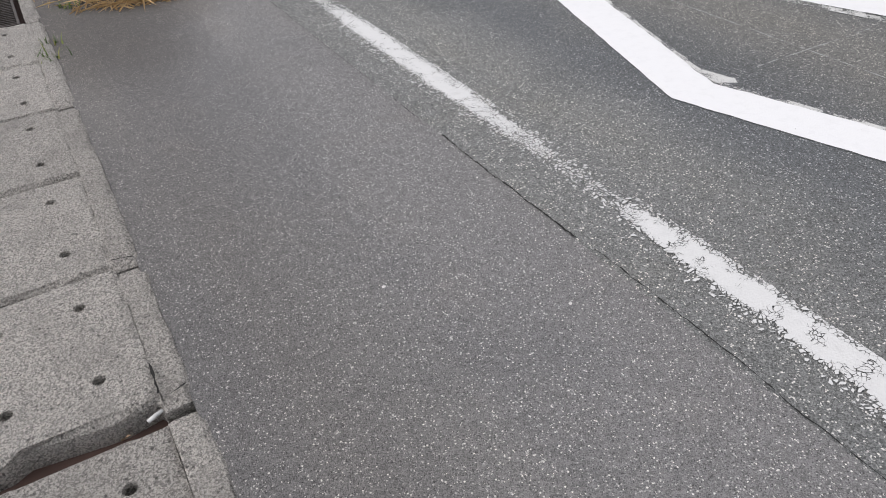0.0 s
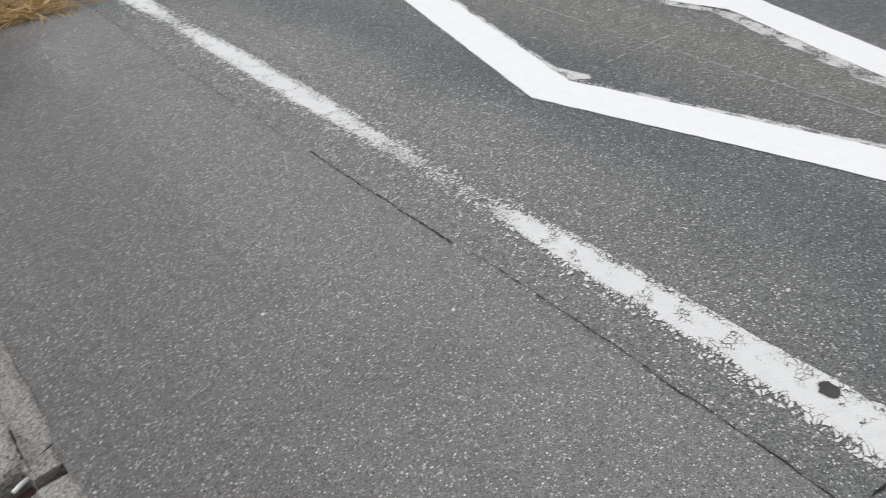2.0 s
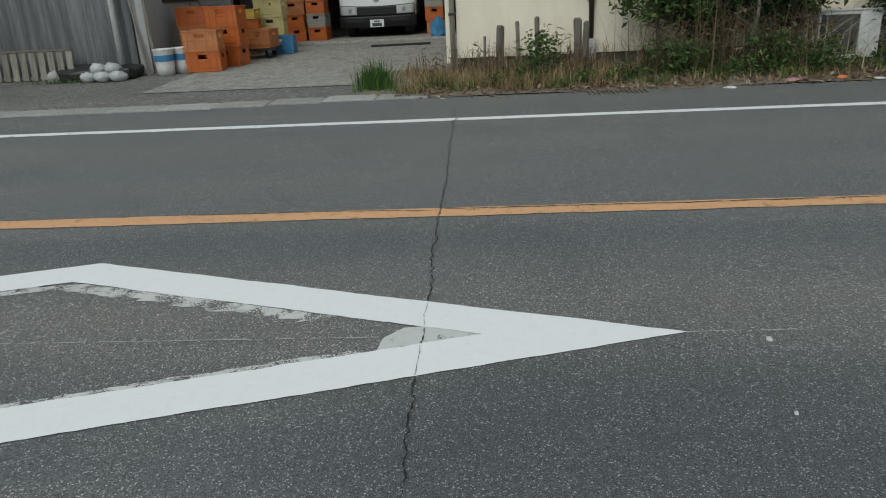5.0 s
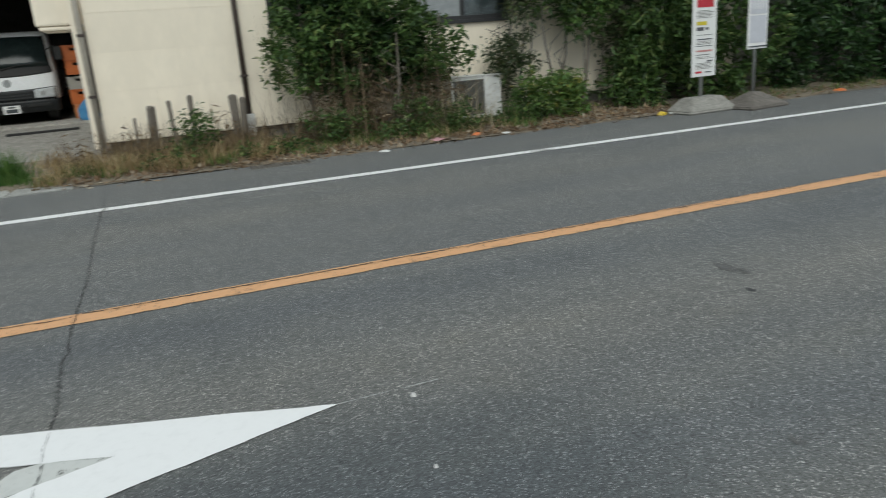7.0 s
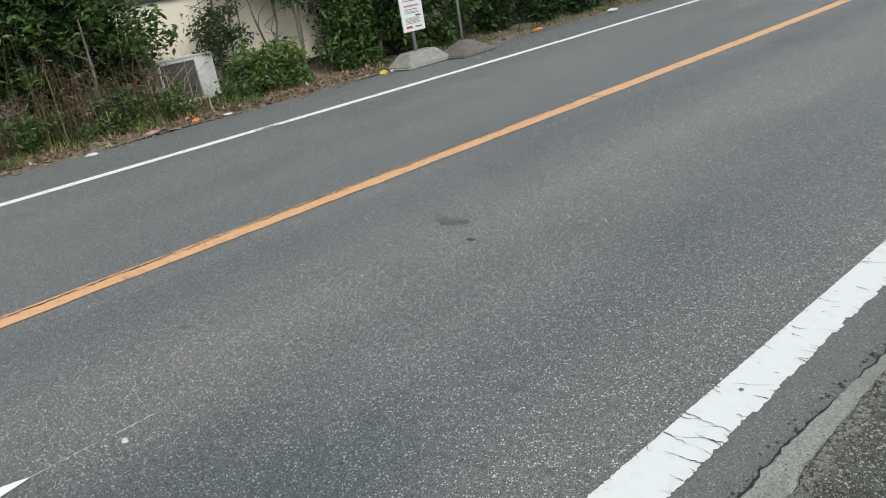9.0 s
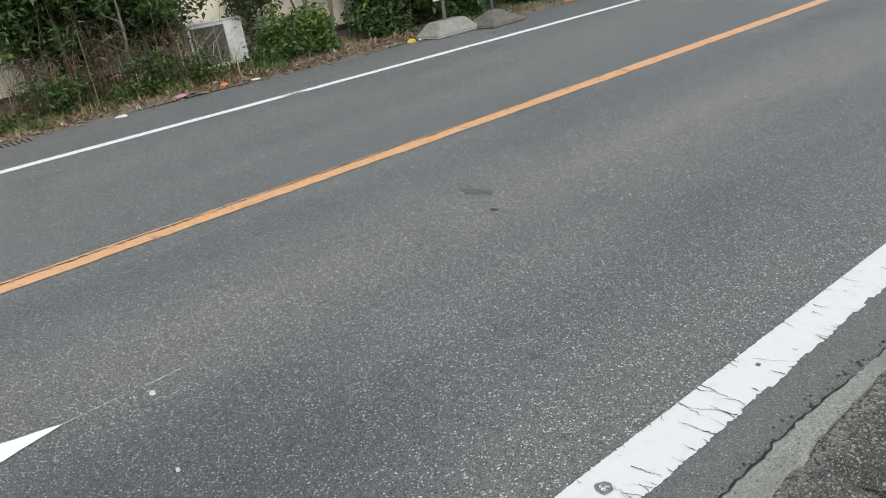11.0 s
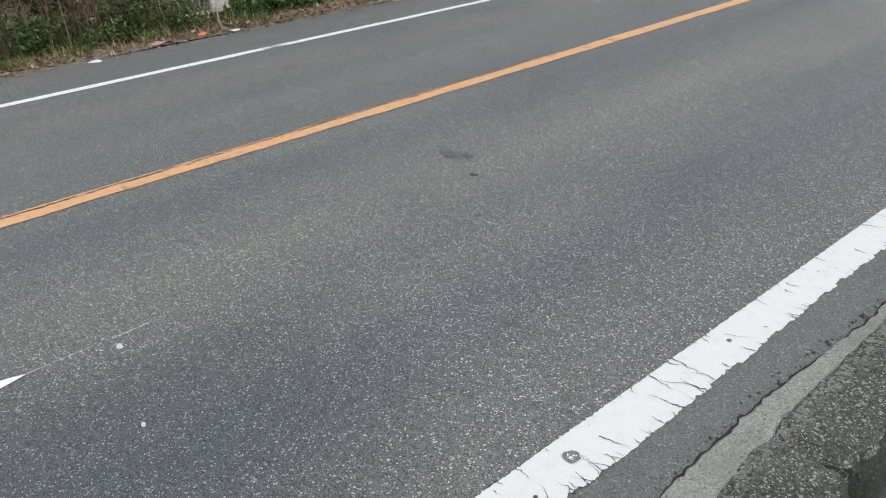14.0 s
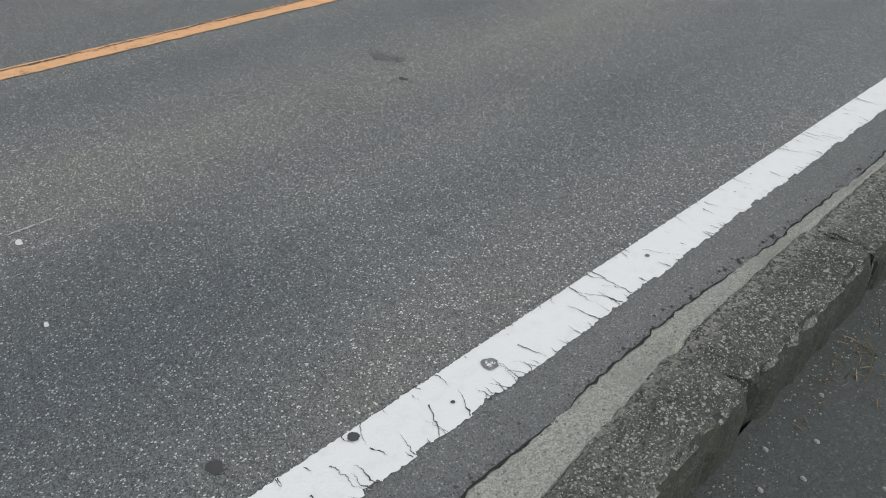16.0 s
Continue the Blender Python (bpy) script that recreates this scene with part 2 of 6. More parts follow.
def stone(name, light, dark, grain=90.0, stain=0.5, pebble=0.0, rough=0.9, moss=0.0, relief=0.6, low=0.72, worn=()):
    """Concrete or stone: coarse grain, stains at two scales, optionally pale pebbles and moss."""
    m, nt, b, _ = nodes(name)
    v = coords(nt)
    info = nt.nodes.new("ShaderNodeObjectInfo")
    g = noise_tex(nt, v, grain, 8, 0.75)
    big = noise_tex(nt, v, 5, 5, 0.65)
    speck = split(nt, cells(nt, v, grain * 1.15).outputs["Color"])[1]
    g = calc(nt, "ADD", calc(nt, "MULTIPLY", g, 0.62), calc(nt, "MULTIPLY", speck, 0.38))
    base = mix(nt, ramp(nt, g, 0.38, 0.64), tuple(k * low for k in light), tuple(k * (1.32 - 0.32 * low) for k in light))
    base = mix(nt, ramp(nt, big, 0.45, 0.7, 0, stain), base, dark)
    tone = ramp(nt, info.outputs["Random"], 0, 1, 0.86, 1.1)
    shade = nt.nodes.new("ShaderNodeHueSaturation")
    put(nt, shade.inputs["Value"], tone)
    put(nt, shade.inputs["Color"], base)
    base = shade.outputs[0]
    warp = nt.nodes.new("ShaderNodeVectorMath")
    warp.operation = "MULTIPLY_ADD"
    wn2 = nt.nodes.new("ShaderNodeTexNoise")
    put(nt, wn2.inputs["Vector"], v)
    wn2.inputs["Scale"].default_value = 160
    nt.links.new(wn2.outputs["Color"], warp.inputs[0])
    warp.inputs[1].default_value = (0.006, 0.006, 0.006)
    put(nt, warp.inputs[2], v)
    c = cells(nt, warp.outputs[0], 120)
    pit = calc(nt, "MULTIPLY", ramp(nt, split(nt, c.outputs["Color"])[0], 0.84, 0.92), ramp(nt, c.outputs["Distance"], 0.25, 0.45, 1, 0))
    base = mix(nt, calc(nt, "MULTIPLY", pit, 0.75), base, tuple(k * 0.35 for k in dark))
    if pebble:
        pk = calc(nt, "MULTIPLY", ramp(nt, split(nt, c.outputs["Color"])[1], 0.70, 0.78), ramp(nt, c.outputs["Distance"], 0.28, 0.44, 1, 0))
        base = mix(nt, calc(nt, "MULTIPLY", pk, pebble), base, (0.46, 0.44, 0.40))
        fine = cells(nt, warp.outputs[0], 250)
        base = mix(nt, calc(nt, "MULTIPLY", calc(nt, "MULTIPLY", ramp(nt, split(nt, fine.outputs["Color"])[1], 0.74, 0.8), ramp(nt, fine.outputs["Distance"], 0.3, 0.5, 1, 0)), pebble), base, (0.5, 0.49, 0.44))
        d = cells(nt, warp.outputs[0], 62)
        pk = calc(nt, "MULTIPLY", ramp(nt, split(nt, d.outputs["Color"])[2], 0.76, 0.84), ramp(nt, d.outputs["Distance"], 0.22, 0.36, 1, 0))
        base = mix(nt, calc(nt, "MULTIPLY", pk, pebble * 0.8), base, (0.46, 0.44, 0.40))
    for x0, x1 in worn:
        rub = calc(nt, "MULTIPLY", ramp(nt, calc(nt, "ADD", split(nt, v)[0], calc(nt, "MULTIPLY", noise_tex(nt, v, 18, 4, 0.7), 0.05)), x0 + 0.025, x1 + 0.025), ramp(nt, split(nt, c.outputs["Color"])[2], 0.42, 0.52))
        base = mix(nt, calc(nt, "MULTIPLY", rub, 0.6), base, (0.38, 0.37, 0.335))
    if moss:
        base = mix(nt, ramp(nt, noise_tex(nt, v, 12, 6, 0.75), 0.52, 0.7, 0, moss), base, (0.05, 0.055, 0.03))
    put(nt, b.inputs["Base Color"], base)
    b.inputs["Roughness"].default_value = rough
    lump = calc(nt, "ADD", calc(nt, "MULTIPLY", noise_tex(nt, v, grain * 0.3, 3), 0.9), calc(nt, "MULTIPLY", pit, -0.7))
    bump(nt, b, calc(nt, "ADD", calc(nt, "ADD", g, lump), calc(nt, "MULTIPLY", c.outputs["Distance"], 0.4)), relief, 0.012)
    return m


def plain(name, color, rough=0.6, metal=0.0, vary=0.25, scale=12.0, streak=(1, 1, 1), relief=0.15, spec=0.5):
    """A painted, plastic or metal surface with faint blotches and wear."""
    m, nt, b, _ = nodes(name)
    v = coords(nt, streak)
    a = noise_tex(nt, v, scale, 5, 0.65)
    f = noise_tex(nt, v, scale * 9, 3)
    k = calc(nt, "ADD", calc(nt, "MULTIPLY", a, 0.7), calc(nt, "MULTIPLY", f, 0.3))
    info = nt.nodes.new("ShaderNodeObjectInfo")
    tone = nt.nodes.new("ShaderNodeHueSaturation")
    put(nt, tone.inputs["Value"], ramp(nt, info.outputs["Random"], 0, 1, 1 - vary * 0.4, 1 + vary * 0.25))
    put(nt, tone.inputs["Color"], mix(nt, ramp(nt, k, 0.35, 0.7, 0, 1), tuple(c * (1 - vary) for c in color), color))
    put(nt, b.inputs["Base Color"], tone.outputs[0])
    put(nt, b.inputs["Roughness"], ramp(nt, f, 0.3, 0.7, max(rough - 0.08, 0.02), min(rough + 0.08, 1)))
    b.inputs["Metallic"].default_value = metal
    b.inputs["Specular IOR Level"].default_value = spec
    bump(nt, b, k, relief, 0.004)
    return m


def foliage(name, a, b2, c3, rough=0.45, pale=0.86):
    """Leaves or blades whose colour varies from piece to piece."""
    m, nt, b, out = nodes(name)
    geo = nt.nodes.new("ShaderNodeNewGeometry")
    r = geo.outputs["Random Per Island"]
    v = coords(nt)
    col = mix(nt, ramp(nt, r, 0.1, 0.75), a, b2)
    col = mix(nt, ramp(nt, r, pale, 1.0), col, c3)
    col = mix(nt, ramp(nt, noise_tex(nt, v, 2.2, 3), 0.4, 0.7, 0, 0.45), col, tuple(k * 0.55 for k in a))
    put(nt, b.inputs["Base Color"], col)
    b.inputs["Roughness"].default_value = rough
    b.inputs["Specular IOR Level"].default_value = 0.35
    tl = nt.nodes.new("ShaderNodeBsdfTranslucent")
    put(nt, tl.inputs[0], col)
    ms = nt.nodes.new("ShaderNodeMixShader")
    ms.inputs[0].default_value = 0.22
    nt.links.new(b.outputs[0], ms.inputs[1])
    nt.links.new(tl.outputs[0], ms.inputs[2])
    nt.links.new(ms.outputs[0], out.inputs[0])
    return m


def pane(name, tint=(0.75, 0.8, 0.8), rough=0.03):
    m, nt, b, _ = nodes(name)
    b.inputs["Base Color"].default_value = (*tint, 1)
    b.inputs["Transmission Weight"].default_value = 1.0
    b.inputs["Roughness"].default_value = rough
    b.inputs["IOR"].default_value = 1.45
    return m


M_ROAD = asphalt("road_asphalt", (0.137, 0.142, 0.142), (1.12, 1.08, 0.98), 0.95, 320, ((3.42, 0.55, (1.2, 1.16, 1.11)), (2.6, 0.4, (0.9, 0.92, 0.96)), (4.3, 0.35, (0.86, 0.88, 0.92)), (6.6, 0.6, (1.1, 1.08, 1.04))), 0.46,
                 ((2.6, -0.6, 0.8, 1.3, (0.70, 0.73, 0.76)), (1.85, 2.0, 0.75, 2.4, (1.38, 1.36, 1.33))))
# Brightness falloff put into the tone: darker by the gutter, lighter by the seam.
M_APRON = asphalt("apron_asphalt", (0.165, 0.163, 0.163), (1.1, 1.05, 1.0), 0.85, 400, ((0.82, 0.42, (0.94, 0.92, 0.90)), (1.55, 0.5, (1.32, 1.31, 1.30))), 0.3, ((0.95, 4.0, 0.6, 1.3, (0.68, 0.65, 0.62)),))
M_WALK = asphalt("walk_asphalt", (0.060, 0.066, 0.063), (0.8, 0.85, 0.75), 0.09, 240, (), 0.2)
M_EDGE = asphalt("edge_asphalt", (0.137, 0.142, 0.142), (1.05, 1.04, 1.0), 0.35, 400, (), 0.25)
M_YARD = asphalt("yard_asphalt", (0.155, 0.15, 0.138), (1.1, 1.06, 1.0), 0.4, 60)
M_LINE = paint("edge_line_paint", (0.66, 0.66, 0.65), 0.10, 1.9, ((0.4, 3.2, 0.04), (0.95, 2.2, 0.12), (1.1, 1.8, 0.15), (3.0, 3.8, 0.2)), 1.935, 0.2, (0.85, 1.15, 72.0, 0.46, 0.66), (0.17, 0.36), 95.0, True)
M_LINE_B = paint("edge_line_paint_intact", (0.66, 0.66, 0.65), 0.06, 0.0, None, 1.850, 0.18, (0.4, 1.6, 40.0, 0.42, 0.60), (0.25, 0.25), 110.0)
M_FARLINE = paint("far_line_paint", (0.80, 0.80, 0.79), 0.25, 0.4, ((-4.35, -3.75, 0.22),))
M_FRESH = paint("fresh_white_paint", (0.80, 0.80, 0.80), 0.04, 0.0, None, None, 0.12)
M_OLD = paint("old_white_paint", (0.62, 0.62, 0.60), 0.3, 0.0, ((-6, 9, 0.15),))
M_OLDGREY = paint("old_grey_paint", (0.56, 0.57, 0.55), 0.12, 0.5)
M_ORANGE = paint("orange_line_paint", (0.67, 0.37, 0.185), 0.26, 0.5, None, None, 0.4)
M_CRACKT = paint("worn_edge", (0.07, 0.06, 0.05), 0.35, 0.0, ((-9, 5, 0.1),))
M_CHALK = paint("layout_line", (0.40, 0.41, 0.40), 0.6, 0.0)
M_CRACK = plain("crack_dirt_and_shadow", (0.02, 0.019, 0.018), 0.95)
M_TAR = plain("dark_spot", (0.06, 0.06, 0.061), 0.8)
M_FAINT = paint("faint_spot", (0.115, 0.113, 0.11), 0.4, 0.0, ((-9, 9, 0.16),), flake=160.0)
M_RING = plain("ring_stain", (0.24, 0.24, 0.24), 0.8, 0, 0.5, 60)
M_PEB = plain("pale_chip", (0.8, 0.79, 0.77), 0.7)
M_SLAB = stone("gutter_concrete", (0.51, 0.48, 0.44), (0.26, 0.245, 0.225), 260, 0.5, 0.5, 0.9, 0.0, 1.0, 0.5)
M_MORTAR = stone("mortar", (0.40, 0.40, 0.355), (0.25, 0.25, 0.22), 260, 0.6, 0.2, 0.9, 0.0, 0.7, 0.68)
M_CURB = stone("weathered_curb", (0.138, 0.139, 0.122), (0.038, 0.041, 0.034), 230, 0.65, 1.0, 0.9, 0.4, 1.0, 0.5, ((1.575, 1.635), (1.482, 1.45)))
M_KERB_BACK = stone("mossy_shaded_kerb_back", (0.034, 0.039, 0.028), (0.014, 0.017, 0.011), 120, 0.7, 0.1, 0.9, 0.6)
M_KERB = stone("far_kerb_concrete", (0.36, 0.36, 0.34), (0.22, 0.22, 0.2), 40, 0.5, 0.0, 0.9, 0.0, 0.25, 0.8)
M_CONC = stone("yard_concrete", (0.39, 0.372, 0.336), (0.19, 0.178, 0.158), 30, 0.7, 0.0, 0.9, 0.0, 0.4, 0.7)
M_BASE = stone("sign_base_concrete", (0.33, 0.32, 0.29), (0.2, 0.19, 0.17), 40, 0.5, 0.0, 0.9, 0.0, 0.25, 0.8)
M_BASE2 = stone("dark_base_concrete", (0.14, 0.125, 0.11), (0.08, 0.07, 0.06), 30, 0.6, 0.3)
M_SOIL = stone("leafy_soil", (0.20, 0.165, 0.12), (0.09, 0.075, 0.055), 25, 0.7, 0.2)
M_FIELD = stone("bare_earth", (0.16, 0.14, 0.1), (0.1, 0.1, 0.06), 3, 0.6)
M_RED = plain("red_earth_shaded", (0.085, 0.05, 0.04), 0.95)
M_STEEL = plain("grating_steel", (0.10, 0.085, 0.075), 0.6, 0.6, 0.4, 30)
M_SIDING = plain("cream_siding", (0.86, 0.775, 0.635), 0.7, 0, 0.09, 1.6, (1, 1, 0.5), 0.08)
M_FOUND = stone("foundation", (0.2, 0.19, 0.17), (0.1, 0.1, 0.09), 20, 0.6)
M_BROWN = plain("brown_pipe", (0.05, 0.035, 0.028), 0.5)
M_GREYPIPE = plain("grey_pipe", (0.36, 0.33, 0.28), 0.5)
M_WHITE = plain("white_plastic", (0.72, 0.72, 0.70), 0.45)
M_ALU = plain("dark_window_frame", (0.04, 0.04, 0.042), 0.4, 0.3)
M_GLASS = pane("window_glass")
M_FROST = plain("frosted_pane", (0.30, 0.32, 0.33), 0.2)
M_CURTAIN = plain("curtain", (0.16, 0.18, 0.2), 0.9, 0, 0.4, 6, (1, 6, 1))
M_CORR = plain("galvanised_sheet", (0.34, 0.345, 0.35), 0.5, 0.35, 0.6, 3, (1, 3, 0.15))
M_GREYWALL = plain("grey_wall_board", (0.36, 0.36, 0.36), 0.7, 0, 0.2, 2, (1, 1, 0.4))
M_DARKIN = plain("dark_interior_boards", (0.085, 0.083, 0.076), 0.9, 0, 0.5, 5)
M_BOARD = plain("dark_board", (0.035, 0.038, 0.035), 0.8, 0, 0.4, 3)
M_FAN = plain("fan_recess", (0.15, 0.145, 0.13), 0.6)
M_WOOD = plain("grey_wood", (0.36, 0.33, 0.28), 0.85, 0, 0.5, 8, (4, 4, 0.4), 0.5)
M_STUMP = plain("weathered_post", (0.25, 0.22, 0.185), 0.9, 0, 0.5, 14, (3, 3, 0.4), 0.6)
M_BARK = plain("shrub_bark", (0.19, 0.165, 0.135), 0.9, 0, 0.4, 30, (2, 2, 0.4), 0.6)
M_CR_O = plain("orange_crate_plastic", (0.50, 0.125, 0.022), 0.45, 0, 0.2, 5)
M_CR_P = plain("faded_orange_crate_plastic", (0.52, 0.20, 0.07), 0.5, 0, 0.3, 5)
M_CR_Y = plain("yellow_crate_plastic", (0.66, 0.47, 0.10), 0.5, 0, 0.2, 5)
M_CR_C = plain("pale_yellow_crate_plastic", (0.60, 0.52, 0.24), 0.5, 0, 0.2, 5)
M_CR_B = plain("blue_crate_plastic", (0.06, 0.22, 0.42), 0.5, 0, 0.2, 5)
M_CR_G = plain("grey_crate_plastic", (0.34, 0.32, 0.28), 0.5, 0, 0.2, 5)
M_BLACK = plain("black_rubber", (0.02, 0.02, 0.02), 0.7)
M_CARP = plain("white_truck_paint", (0.80, 0.81, 0.82), 0.25, 0, 0.05, 3, (1, 1, 1), 0.0)
M_GREYPL = plain("grey_plastic", (0.05, 0.058, 0.066), 0.45)
M_TRIM = plain("truck_trim", (0.012, 0.014, 0.016), 0.55, 0, 0.2, 8, (1, 1, 1), 0.05)
M_LENS = plain("headlight_lens", (0.55, 0.57, 0.58), 0.12, 0, 0.3, 20, (1, 1, 1), 0.05)
M_WIND = plain("windscreen", (0.02, 0.03, 0.03), 0.1, 0, 0.5, 1.5, (1, 1, 1), 0.0, 0.28)
M_SIGN = plain("sign_white", (0.74, 0.74, 0.73), 0.4, 0, 0.06)
M_SIGN2 = plain("timetable_sheet", (0.52, 0.53, 0.58), 0.35, 0, 0.1)
M_RED2 = plain("sign_red", (0.55, 0.03, 0.05), 0.5)
M_YEL2 = plain("sign_yellow", (0.72, 0.60, 0.05), 0.5)
M_INK = plain("sign_ink", (0.10, 0.10, 0.11), 0.6)
M_PINK = plain("sign_pale_red", (0.62, 0.30, 0.28), 0.6)
M_GALV = plain("galvanised_pole", (0.42, 0.43, 0.43), 0.4, 0.5)
M_LIT_Y = plain("litter_yellow_bag", (0.75, 0.55, 0.06), 0.4)
M_LIT_O = plain("litter_orange_paper", (0.70, 0.20, 0.06), 0.5)
M_LIT_P = plain("litter_pink_paper", (0.55, 0.30, 0.32), 0.5)
M_SACK = plain("white_sack", (0.52, 0.53, 0.54), 0.6, 0, 0.2, 8)
M_TARP = plain("black_sheet", (0.02, 0.02, 0.022), 0.4)
L_BUSH = foliage("bush_leaves", (0.034, 0.072, 0.02), (0.088, 0.16, 0.038), (0.20, 0.25, 0.08), 0.5, 0.82)
L_SHRUB = foliage("bright_shrub_leaves", (0.065, 0.13, 0.03), (0.14, 0.22, 0.05), (0.30, 0.27, 0.06))
L_DARK = foliage("hedge_and_shade_leaves", (0.016, 0.042, 0.013), (0.042, 0.095, 0.024), (0.09, 0.14, 0.04))
L_IVY = foliage("dark_shrub_leaves", (0.03, 0.048, 0.02), (0.075, 0.105, 0.04), (0.17, 0.16, 0.07))
L_DRY = foliage("dry_grass", (0.26, 0.18, 0.09), (0.46, 0.35, 0.19), (0.60, 0.50, 0.32), 0.8)
L_BROWN = foliage("brown_stalks", (0.11, 0.078, 0.048), (0.23, 0.165, 0.10), (0.45, 0.37, 0.24), 0.8)
L_GRASS = foliage("green_grass", (0.055, 0.11, 0.022), (0.12, 0.19, 0.045), (0.28, 0.27, 0.08), 0.6)
L_TUFT = foliage("tuft_grass", (0.05, 0.12, 0.025), (0.10, 0.20, 0.04), (0.2, 0.27, 0.07), 0.6)
L_FALLEN = foliage("fallen_leaves", (0.17, 0.105, 0.06), (0.33, 0.24, 0.155), (0.52, 0.46, 0.36), 0.8)
L_REED = foliage("dry_reeds", (0.42, 0.35, 0.23), (0.60, 0.53, 0.38), (0.72, 0.66, 0.50), 0.8)
L_STRAW = foliage("cut_straw", (0.42, 0.28, 0.13), (0.62, 0.46, 0.25), (0.72, 0.58, 0.36), 0.8)

# ---- mesh helpers ----


def raw(name, verts, faces, mat, parent=None, label="", smooth=False):
    me = bpy.data.meshes.new(name)
    me.from_pydata(verts, [], faces)
    me.materials.append(mat)
    if smooth:
        me.shade_smooth()
    ob = new(name, me)
    if parent:
        ob.parent = parent
    if label:
        ob["label"] = label
    return ob


def part(name, bm, mat, parent=None, label="", smooth=False):
    me = bpy.data.meshes.new(name)
    bmesh.ops.recalc_face_normals(bm, faces=bm.faces)
    bm.to_mesh(me)
    bm.free()
    me.materials.append(mat)
    if smooth:
        me.shade_smooth()
    ob = new(name, me)
    if parent:
        ob.parent = parent
    if label:
        ob["label"] = label
    return ob


def thing(name, m, label, category, group="", kind=""):
    ob = new(name)
    ob.empty_display_size = 0.1
    ob.matrix_basis = m
    return tagged(ob, label, category, group, kind)


def box(bm, x0, x1, y0, y1, z0, z1, bevel=0.0, m=None):
    vs = bmesh.ops.create_cube(bm, size=1.0)["verts"]
    for v in vs:
        v.co = Vector(((x0 + x1) / 2 + v.co.x * (x1 - x0), (y0 + y1) / 2 + v.co.y * (y1 - y0), (z0 + z1) / 2 + v.co.z * (z1 - z0)))
    if bevel:
        es = list({e for v in vs for e in v.link_edges})
        vs = bmesh.ops.bevel(bm, geom=es, offset=bevel, segments=2, affect="EDGES", profile=0.6)["verts"]
    if m is not None:
        bmesh.ops.transform(bm, matrix=m, verts=vs)
    return bm


def boxed(*a, **k):
    return box(bmesh.new(), *a, **k)


def tube(bm, pts, radii, n=8):
    """A round tapered limb along points."""
    rings = []
    for i, p in enumerate(pts):
        p = Vector(p)
        d = (Vector(pts[min(i + 1, len(pts) - 1)]) - Vector(pts[max(i - 1, 0)])).normalized()
        s = d.orthogonal().normalized()
        u = d.cross(s)
        rings.append([bm.verts.new(p + radii[i] * (math.cos(a) * s + math.sin(a) * u)) for a in [2 * math.pi * k / n for k in range(n)]])
    for r0, r1 in zip(rings, rings[1:]):
        best = min(range(n), key=lambda k: (r1[k].co - r0[0].co).length)
        for k in range(n):
            bm.faces.new((r0[k], r0[(k + 1) % n], r1[(k + 1 + best) % n], r1[(k + best) % n]))
    bm.faces.new(rings[0][::-1])
    bm.faces.new(rings[-1])
    return bm


def tubed(pts, radii, n=8):
    return tube(bmesh.new(), pts, radii, n)


def leaf_mesh(name, pts, size, mat, rng, parent=None, droop=0.3, slim=0.45, flat=0.0):
    """Many small folded leaves, one at each point."""
    n = len(pts)
    d = rng.normal(size=(n, 3))
    d[:, 2] = d[:, 2] * 0.6 - droop
    d /= np.linalg.norm(d, axis=1)[:, None]
    up = rng.normal(size=(n, 3)) * (0.8 - 0.7 * flat) + np.array([0, 0, 1.0])
    s = np.cross(d, up)
    s /= np.linalg.norm(s, axis=1)[:, None] + 1e-9
    u = np.cross(s, d)
    L = size * rng.uniform(0.6, 1.3, n)[:, None]
    W = L * slim
    base = pts
    a = base + d * L * 0.45 + s * W * 0.5 + u * W * 0.18
    b = base + d * L * 0.45 - s * W * 0.5 + u * W * 0.18
    t = base + d * L - u * L * 0.08
    verts = np.stack([base, a, t, b], 1).reshape(-1, 3)
    k = np.arange(n)[:, None] * 4
    faces = np.concatenate([k + np.array([0, 1, 2]), k + np.array([0, 2, 3])]).tolist()
    return raw(name, verts.tolist(), faces, mat, parent)


def crown_points(blobs, n, rng, shell=0.55, per=13, spread=0.052):
    """Points in a set of ellipsoids (x, y, z, rx, ry, rz), gathered in twig clumps so that gaps stay."""
    blobs = np.array(blobs, float)
    vol = (blobs[:, 3] * blobs[:, 4] * blobs[:, 5]) ** 0.75
    k = max(n // per, 1)
    which = rng.choice(len(blobs), k, p=vol / vol.sum())
    d = rng.normal(size=(k, 3))
    d /= np.linalg.norm(d, axis=1)[:, None]
    r = rng.uniform(shell ** 3, 1, k)[:, None] ** (1 / 3)
    c = blobs[which, :3] + d * r * blobs[which, 3:] * rng.uniform(0.85, 1.15, (k, 1))
    pts = np.repeat(c, per, 0) + rng.normal(size=(k * per, 3)) * spread
    return pts[pts[:, 2] > 0.04]


